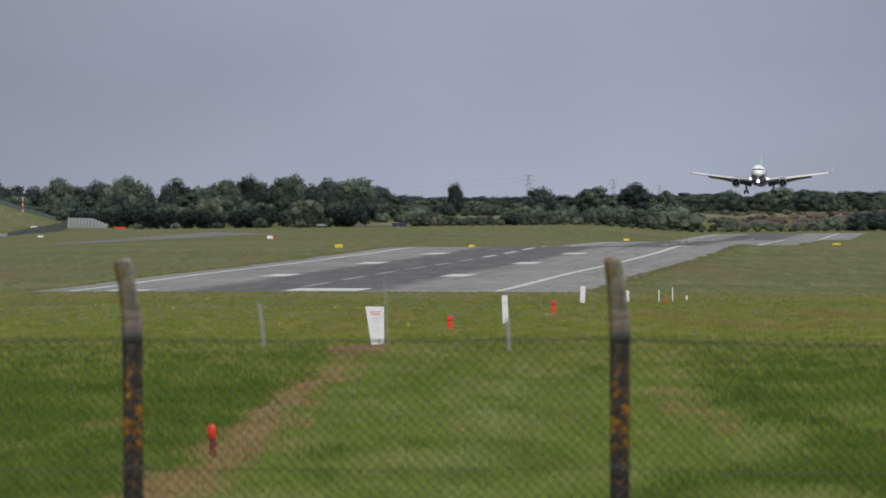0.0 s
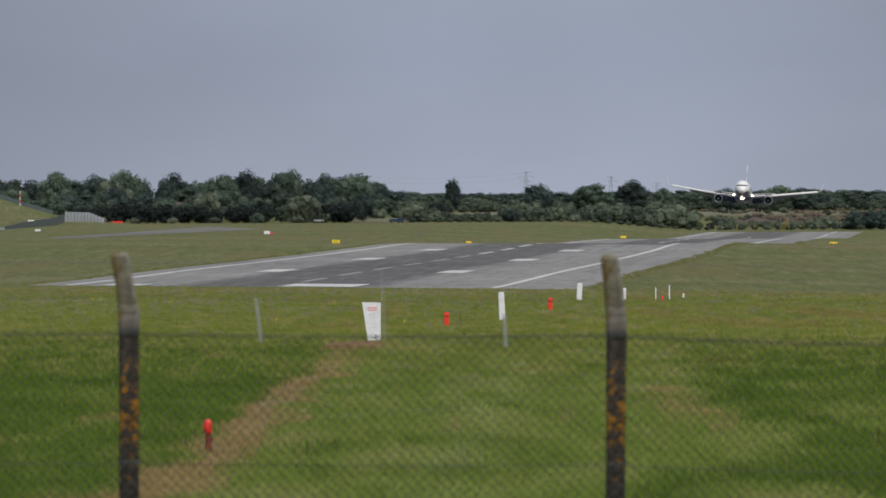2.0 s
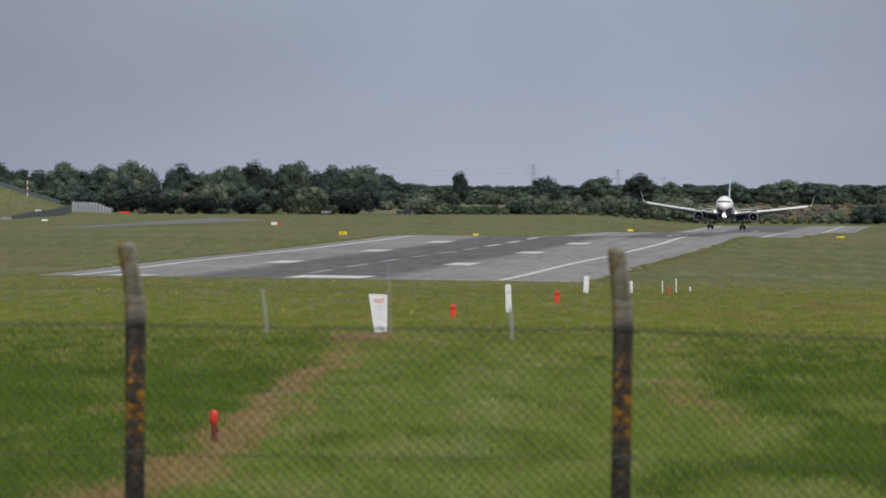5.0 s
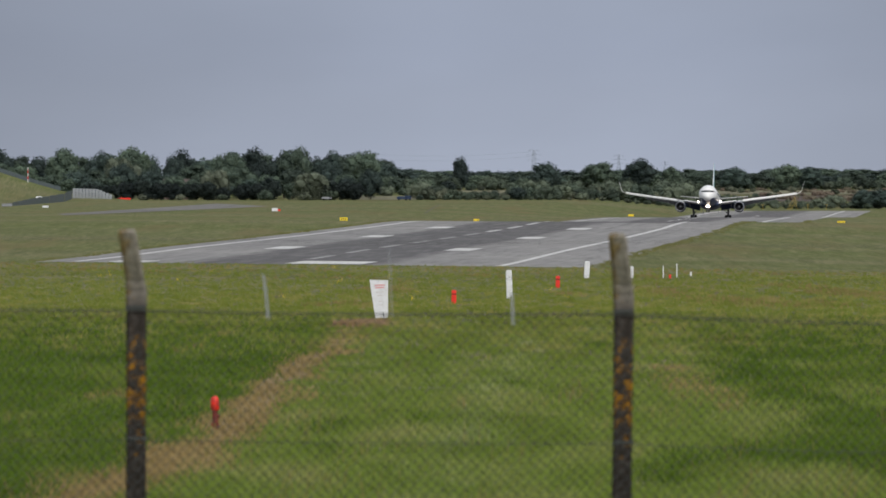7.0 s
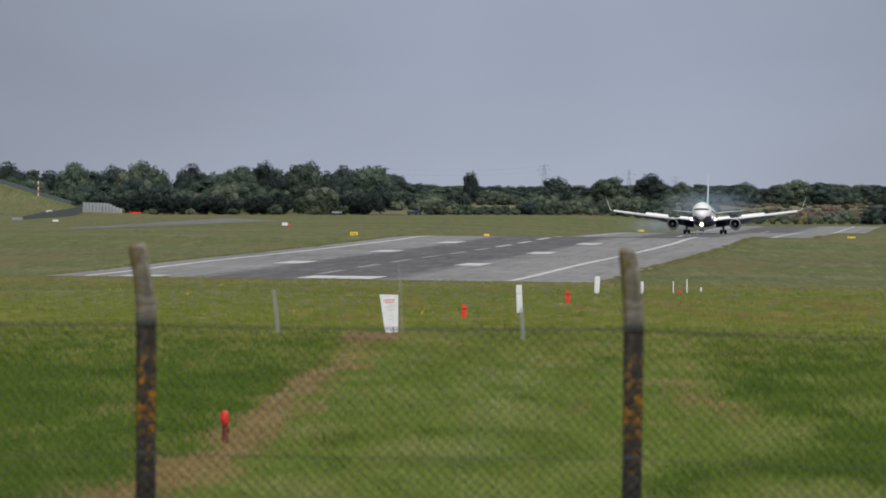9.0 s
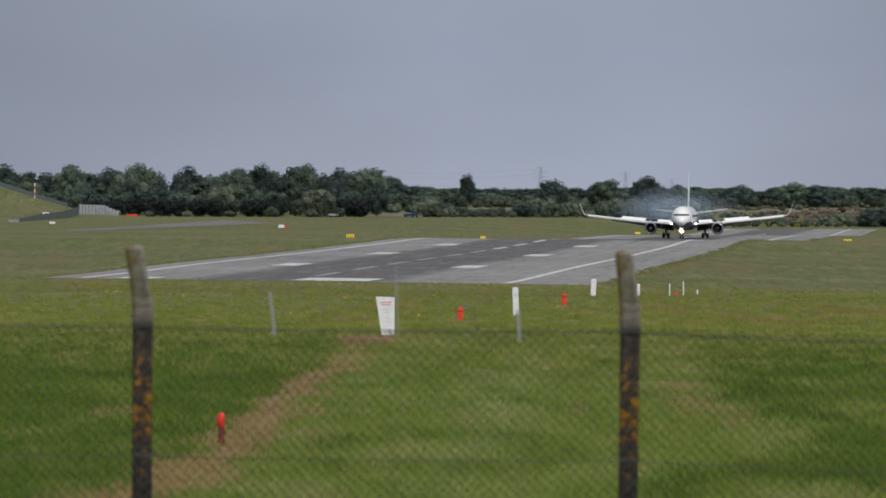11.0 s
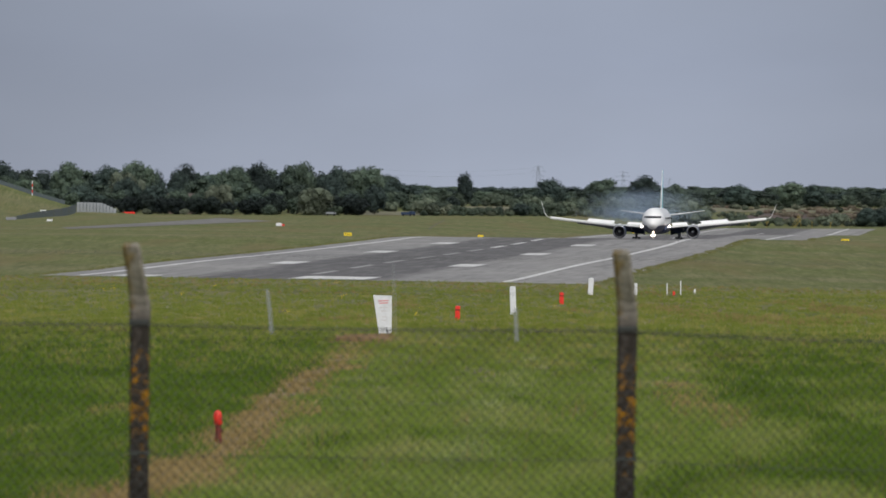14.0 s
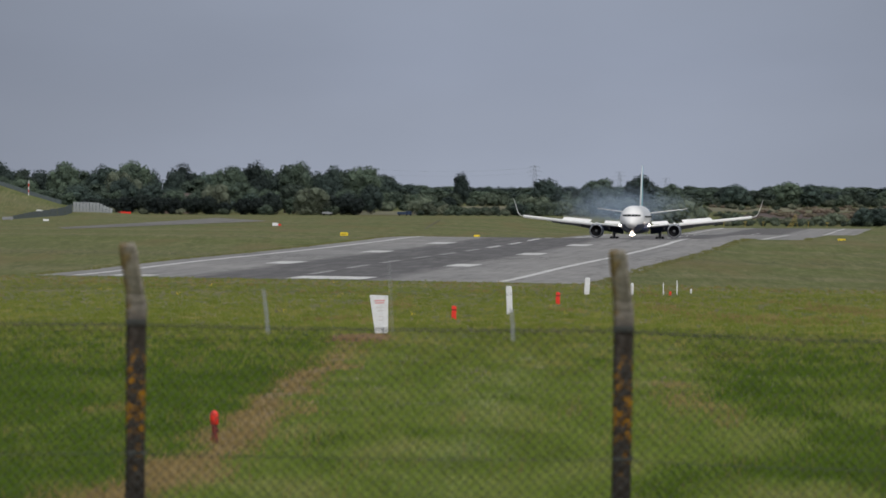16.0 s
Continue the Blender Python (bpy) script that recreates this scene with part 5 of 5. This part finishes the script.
        # flaps hanging behind and below the trailing edge
        for a, b in ((2.8, 7.2), (8.8, 17.6)):
            bm = bmesh.new()
            rr = []
            for sp in (a, (a + b) / 2, b):
                y, z, ch = sec(sp)
                y0 = y - ch * 0.96
                c = ch * (0.27 if a < 5 else 0.31)
                rr.append([(s * sp, y0, z - 0.05), (s * sp, y0 - c * 0.45, z - 0.26 * c), (s * sp, y0 - c * 0.85, z - 0.72 * c), (s * sp, y0 - c * 0.45, z - 0.44 * c), (s * sp, y0, z - 0.24)])
            loft(bm, rr)
            # navy inboard, dark grey outboard: the underwing shade is put into the colour
            part("flap", bm, M["belly"] if a < 5 else M["flapshade"], wing, "drooped trailing edge flap, its dark colour holding the wing's shade")
        # flap track fairings
        for sp in (5.6, 11.6, 15.6):
            y, z, ch = sec(sp)
            bm = bmesh.new()
            loft(bm, [ellipse(yy, z - 0.28 - dz, r, r * 1.3, 10) for yy, r, dz in ((y - ch * 0.45, 0.05, 0), (y - ch * 0.6, 0.2, 0.1), (y - ch * 0.95, 0.2, 0.35), (y - ch * 1.25, 0.04, 0.6))])
            for v in bm.verts:
                v.co.x += s * sp
            part("track_fairing", bm, M["flapshade"], wing, smooth=True)
        # blended winglet
        bm = bmesh.new()
        y, z, ch = sec(23.8)
        rr = []
        for dx, dz, dy, c, tl in ((0, 0, 0, 2.25, 10), (0.42, 0.16, 0.35, 2.0, 30), (0.75, 0.55, 0.8, 1.7, 58), (1.05, 1.3, 1.5, 1.35, 74), (1.75, 3.45, 3.1, 0.55, 76)):
            rr.append(aerofoil(s * (23.8 + dx), y - dy, z + dz, c, 0.15, s * radians(tl)))
        loft(bm, rr)
        part("winglet", bm, M["white"], wing, smooth=True)
        # engine: cowl, lip, fan, spinner, pylon
        ex, ez = s * 7.92, 2.35
        eng = new("engine")
        eng.parent = jet
        eng.location = (ex, 0, ez)
        bm = bmesh.new()
        outer = [(2.0, 1.20), (1.86, 1.30), (1.4, 1.40), (0.4, 1.47), (-1.0, 1.46), (-2.4, 1.28), (-3.4, 1.05)]
        inner = [(-3.4, 0.98), (-2.0, 1.12), (0.4, 1.13), (1.5, 1.12), (1.9, 1.13)]
        loft(bm, [ellipse(yy, 0, r, r, 28) for yy, r in outer + inner], caps=False)
        part("cowling", bm, M["belly"], eng, "dark navy engine cowling", True)
        bm = bmesh.new()
        loft(bm, [ellipse(yy, 0, r, r, 32) for yy, r in ((1.93, 1.30), (2.0, 1.27), (2.06, 1.22), (2.05, 1.18), (1.98, 1.15), (1.9, 1.14))], caps=False)
        part("intake_lip", bm, M["metal"], eng, "polished metal intake lip", True)
        bm = bmesh.new()
        loft(bm, [ellipse(0.55, 0, 1.12, 1.12, 28), ellipse(0.45, 0, 1.12, 1.12, 28)])
        # near-black disc: the deep shade of the intake is put into its colour
        part("fan_disc", bm, M["dark"], eng)
        bm = bmesh.new()
        for k in range(24):
            a = 2 * math.pi * k / 24
            c, sn = math.cos(a), math.sin(a)
            t = (-sn, c)
            v = [bm.verts.new(p) for p in ((0.34 * c, 0.66, 0.34 * sn), (1.1 * c - t[0] * .05, 0.74, 1.1 * sn - t[1] * .05), (1.1 * c + t[0] * .14, 0.58, 1.1 * sn + t[1] * .14), (0.34 * c + t[0] * .06, 0.6, 0.34 * sn + t[1] * .06))]
            bm.faces.new(v)
        part("fan_blades", bm, M["fan"], eng)
        bm = bmesh.new()
        loft(bm, [ellipse(yy, 0, r, r, 20) for yy, r in ((1.12, 0.02), (1.0, 0.12), (0.8, 0.22), (0.55, 0.28))])
        part("spinner", bm, M["grey"], eng, "pale grey spinner", True)
        bm = bmesh.new()
        loft(bm, [ellipse(yy, 0, r, r, 20) for yy, r in ((-3.0, 0.8), (-4.2, 0.62), (-5.2, 0.4))])
        part("exhaust_cone", bm, M["steel"], eng, smooth=True)
        bm = bmesh.new()
        loft(bm, [[(-0.16, 0.6, 1.38), (0.16, 0.6, 1.38), (0.16, -4.4, 0.7), (-0.16, -4.4, 0.7)], [(-0.16, -1.0, 1.75), (0.16, -1.0, 1.75), (0.16, -5.4, 1.5), (-0.16, -5.4, 1.5)]])
        part("pylon", bm, M["white"], eng)
        # wing root landing lights
        bm = bmesh.new()
        bmesh.ops.create_uvsphere(bm, u_segments=12, v_segments=8, radius=0.22, matrix=Matrix.Translation((s * 2.98, 3.4, 3.50)))
        part("landing_light", bm, lamp_small, jet, "bright white wing root landing light")
        # tailplane
        bm = bmesh.new()
        rr = []
        for k in (0.05, 0.5, 1.0):
            rr.append(aerofoil(s * (0.4 + 8.9 * k), -24.6 - 6.0 * k, 5.75 + 1.15 * k, 5.6 - 3.5 * k, 0.125))
        loft(bm, rr)
        part("tailplane", bm, M["white"], jet, smooth=True)
    # fin
    bm = bmesh.new()
    rr = []
    for k in (0.0, 0.5, 1.0):
        ring = aerofoil(0, -20.8 - 8.2 * k, 0, 8.2 - 5.2 * k, 0.10)
        rr.append([(z, y, 7.0 + 8.85 * k) for x, y, z in ring])
    loft(bm, rr)
    fin = part("fin", bm, M["white"], jet, smooth=True)
    bm = bmesh.new()
    rr = []
    for k in (0.02, 1.0):
        y0, c = -20.8 - 8.2 * k, 8.2 - 5.2 * k
        rr.append([(x, y0 - c * f, 7.0 + 8.85 * k) for x, f in ((0.0, 0.35), (0.30 - 0.17 * k, 0.45), (0.24 - 0.14 * k, 0.75), (-0.24 + 0.14 * k, 0.75), (-0.30 + 0.17 * k, 0.45))])
    loft(bm, rr)
    part("fin_stripe", bm, M["teal"], fin, "teal blue fin marking")
    # landing gear
    legs = []
    def wheel(parent, x, y, z, r, w):
        wh = new("wheel")
        wh.parent = parent
        wh.location = (x, y, z)
        bm = bmesh.new()
        rings = []
        for dx, q in ((-0.5, 0.62), (-0.5, 0.86), (-0.36, 0.98), (0, 1.0), (0.36, 0.98), (0.5, 0.86), (0.5, 0.62)):
            rings.append([(dx * w, q * r * math.cos(2 * math.pi * i / 20), q * r * math.sin(2 * math.pi * i / 20)) for i in range(20)])
        loft(bm, rings)
        part("tyre", bm, M["tyre"], wh, smooth=True)
        bm = bmesh.new()
        rod(bm, (-w * 0.46, 0, 0), (w * 0.46, 0, 0), r * 0.5, seg=14)
        part("rim", bm, M["grey"], wh)
    for s in (-1, 1):
        g = new("main_gear")
        g.parent = jet
        g.location = (s * 4.65, -8.0, 0)
        legs.append(g)
        bm = bmesh.new()
        rod(bm, (0, 0, 0.6), (s * 0.05, 0, 3.1), 0.24, 0.30, 12)
        rod(bm, (0, 0, 1.5), (-s * 1.5, 0.2, 2.9), 0.09, seg=8)
        rod(bm, (0, 0.75, 0.58), (0, -0.75, 0.58), 0.13, seg=10)
        for yy in (-0.71, 0.71):
            rod(bm, (-0.57, yy, 0.58), (0.57, yy, 0.58), 0.09, seg=8)
        part("strut", bm, M["flapshade"], g, "dark grey main gear strut and bogie beam")
        bm = bmesh.new()
        box(bm, s * 0.42, -0.1, 2.1, 0.05, 1.5, 1.3, 0.01)
        part("gear_door", bm, M["white"], g)
        bm = bmesh.new()
        box(bm, -s * 2.6, 0, 2.05, 0.06, 1.9, 1.0, 0.01)
        part("gear_door", bm, M["belly"], g)
        for xx in (-0.57, 0.57):
            for yy in (-0.71, 0.71):
                wheel(g, xx, yy, 0.58, 0.60, 0.52)
    g = new("nose_gear")
    g.parent = jet
    g.location = (0, 14.7, 0)
    bm = bmesh.new()
    rod(bm, (0, 0, 0.46), (0, 0.05, 2.6), 0.12, 0.15, 12)
    rod(bm, (0, 0, 1.1), (0, -1.1, 2.4), 0.06, seg=8)
    rod(bm, (-0.3, 0, 0.46), (0.3, 0, 0.46), 0.07, seg=8)
    part("strut", bm, M["grey"], g, "grey nose gear strut")
    for s in (-1, 1):
        wheel(g, s * 0.3, 0, 0.46, 0.46, 0.3)
        bm = bmesh.new()
        box(bm, s * 0.5, 0, 2.0, 0.04, 1.5, 0.6, 0.01)
        part("gear_door", bm, M["white"], g)
        bm = bmesh.new()
        bmesh.ops.create_uvsphere(bm, u_segments=12, v_segments=8, radius=0.17, matrix=Matrix.Translation((s * 0.30, 0.25, 1.60)))
        part("taxi_light", bm, lamp_white, g, "bright white nose gear light")
    bm = bmesh.new()
    bmesh.ops.create_uvsphere(bm, u_segments=12, v_segments=8, radius=0.14, matrix=Matrix.Translation((0, 0.28, 2.2)))
    part("taxi_light", bm, lamp_white, g)
    # spoilers: raised panels on each wing once the wheels are down
    spoilers = []
    for s in (-1, 1):
        for a, b in ((3.4, 6.6), (9.6, 15.4)):
            def sec(span):
                k = span / 23.8
                return 3.6 - 13.6 * k, 2.95 + 2.35 * k + 0.35 * k * k, (9.4 - 7.0 * min(1, k * 1.9) * 0.62 - 2.66 * k)
            ya, za, ca = sec(a)
            yb, zb, cb = sec(b)
            hinge_a = Vector((s * a, ya - ca * 0.66, za + ca * 0.045))
            hinge_b = Vector((s * b, yb - cb * 0.66, zb + cb * 0.045))
            ax = (hinge_b - hinge_a)
            L = ax.length
            xa = ax.normalized() * (1 if s > 0 else -1)
            yy = Vector((0, 1, 0)) - xa * xa.y
            yy.normalize()
            zz = xa.cross(yy)
            mm = Matrix((xa, yy, zz)).transposed().to_4x4()
            mm.translation = (hinge_a + hinge_b) / 2
            bm = bmesh.new()
            box(bm, 0, -0.65, 0.03, L, 1.3, 0.06, 0.015)
            ob = part("spoiler", bm, M["white"], wings[0 if s < 0 else 1][0], "white wing spoiler panel")
            ob.matrix_basis = mm
            spoilers.append((ob, mm))
    return jet, spoilers, legs, wings


jet, spoilers, legs, wings = make_airliner()

JET_ROWS = [
    (0.0, 109.12, 2567.9, 17.38), (0.5, 106.33, 2526.6, 15.45), (1.0, 103.51, 2486.0, 13.79), (1.5, 100.68, 2446.1, 12.29), (2.0, 97.85, 2406.7, 10.90),
    (2.5, 95.04, 2368.0, 9.41), (3.0, 92.27, 2329.9, 8.08), (3.5, 89.54, 2292.4, 6.60), (4.0, 86.86, 2255.4, 5.45), (4.5, 84.24, 2219.0, 4.55), (5.0, 81.69, 2183.1, 3.85),
    (5.5, 79.19, 2147.8, 3.35), (6.0, 76.76, 2113.0, 3.00), (6.5, 74.40, 2078.7, 2.85), (7.0, 72.09, 2045.0, 2.74), (7.5, 69.85, 2011.8, 2.62), (8.0, 67.66, 1979.1, 2.56),
    (8.5, 65.53, 1947.0, 2.53), (9.0, 63.45, 1915.4, 2.53), (9.5, 61.42, 1884.4, 2.53), (10.0, 59.44, 1854.0, 2.52), (10.5, 57.51, 1824.1, 2.50), (11.0, 55.62, 1794.9, 2.48),
    (11.5, 53.77, 1766.3, 2.42), (12.0, 51.96, 1738.4, 2.27), (12.5, 50.19, 1711.1, 2.16), (13.0, 48.47, 1684.6, 2.08), (13.5, 46.78, 1658.7, 2.01), (14.0, 45.14, 1633.7, 2.00),
    (14.5, 43.55, 1609.4, 2.04), (15.0, 42.00, 1586.0, 2.12), (15.5, 40.51, 1563.4, 2.26), (16.0, 39.08, 1541.7, 2.42)]
PITCH = ([0, 3, 6, 7, 8, 8.6, 9, 10, 11, 16], [4.2, 4.0, 3.8, 3.2, 2.8, 2.4, 1.9, 0.6, 0.0, 0.0])
BANK = ([0, 0.5, 1, 1.5, 2, 2.5, 3, 3.5, 4.5, 5.5, 6, 6.5, 7, 7.5, 8, 8.5, 9, 16], [-0.6, -1.2, -2.5, -2.8, -2.8, -1.9, -1.0, -0.3, -0.6, -1.9, -2.3, -1.6, -0.2, 0.2, 0.7, 0.3, 0.0, 0.0])


def make_puff(seed, flakes=3600, radius=2.2):
    """A loose ball of fine spray droplets."""
    rnd = np.random.RandomState(seed)
    p = rnd.normal(0, 1.0, (flakes, 3)) * np.array((0.95, 5.0, 0.95))
    far = np.maximum(np.hypot(p[:, 0], p[:, 2]), np.abs(p[:, 1]) * 0.17)
    p = p[far < radius]
    k = len(p)
    r = rnd.uniform(0.0095, 0.0170, k)[:, None]
    corners = np.array([(1, 1, 1), (1, -1, -1), (-1, 1, -1), (-1, -1, 1)], float)
    v = (p[:, None, :] + corners[None] * r[:, None, :]).reshape(-1, 3)
    idx = np.arange(k)[:, None] * 4
    f = np.concatenate([idx + np.array(t) for t in ((0, 1, 2), (0, 3, 1), (0, 2, 3), (1, 3, 2))])
    ob = new("spray_cloud", mesh_of("spray_cloud", v.tolist(), f.tolist(), M["mist"]))
    return tagged(ob, "thin bluish haze of spray and smoke behind the airliner", "spray", kind="stuff")


PUFFS = [make_puff(200 + i) for i in range(34)]

def motions():
    rows = []
    for t, x, y, z in JET_ROWS:
        rows.append((t, pose(x, y, z, float(np.interp(t, *PITCH)), float(np.interp(t, *BANK)), 180 - 4.065)))
    walk(jet, rows)
    # the main legs hang long in the air and are pressed in on the ground
    for leg in legs:
        x = leg.location.x
        walk(leg, [(t, pose(x, -8.0, z)) for t, z in ((0.0, -0.75), (6.5, -0.75), (7.8, -0.25), (9.5, 0.0), (16.0, 0.0))])
    # the wings flex up in flight and settle as the weight comes onto the wheels
    for wing, side in wings:
        bend = [(t, pose(side * 2.5, 0, 3.1) @ pose(0, 0, 0, 0, -side * a) @ pose(-side * 2.5, 0, -3.1)) for t, a in ((0.0, 2.6), (6.5, 2.8), (7.6, 2.4), (9.0, 1.2), (10.5, -0.4), (12.0, -0.9), (16.0, -0.9))]
        walk(wing, bend)
    for ob, m in spoilers:
        lift = [(0.0, 0), (7.6, 0), (8.4, 20), (9.0, 26), (16.0, 26)]
        walk(ob, [(t, m @ pose(0, 0, 0, -a)) for t, a in lift])
    # spray leaves the hull at touchdown, spreads low, then drifts up behind the wings
    rnd = random.Random(12)
    for i, ob in enumerate(PUFFS):
        inside = Vector((0, -3.0 + 6.0 * (i % 5) / 4, 4.8))
        low = Vector((rnd.uniform(-15, 6), rnd.uniform(14, 30), rnd.uniform(0.6, 1.7)))
        near = Vector((rnd.uniform(-4, 4), rnd.uniform(38, 52), rnd.uniform(5, 9.5)))
        high = Vector((rnd.gauss(-5.2, 3.6), rnd.uniform(40, 62), 4.8 + abs(rnd.gauss(0, 3.1))))
        early = i % 2 == 0
        ks = [(0.0, inside), (7.2, inside), (7.7, low), (8.8, low), (10.2, high), (16.0, high)] if early else [(0.0, inside), (8.0, inside), (8.8, near), (9.3, near), (10.8, high), (16.0, high)]
        out = []
        for t, x, y, z in JET_ROWS:
            p = Vector([float(np.interp(t, [k[0] for k in ks], [k[1][c] for k in ks])) for c in range(3)])
            free = float(np.interp(t, [7.5, 9.5], [0.0, 1.0]))
            p += free * Vector((0.8 * math.sin(t * 1.1 + i), 1.5 * math.sin(t * 0.7 + 2 * i), 0.5 * math.sin(t * 1.3 + 3 * i)))
            heading = Vector((x + p.x + p.y * AX, y + p.y * AY, z + p.z))
            spread = float(np.interp(t, [7.2, 8.0] if early else [8.0, 8.8], [0.0, 1.0]))
            tilt = spread * (10 * math.sin(i) + 3 * math.sin(t + i))
            out.append((t, pose(*heading, 0, tilt, -4.065 + spread * (70 + 8 * (i % 5)))))
        walk(ob, out)


motions()
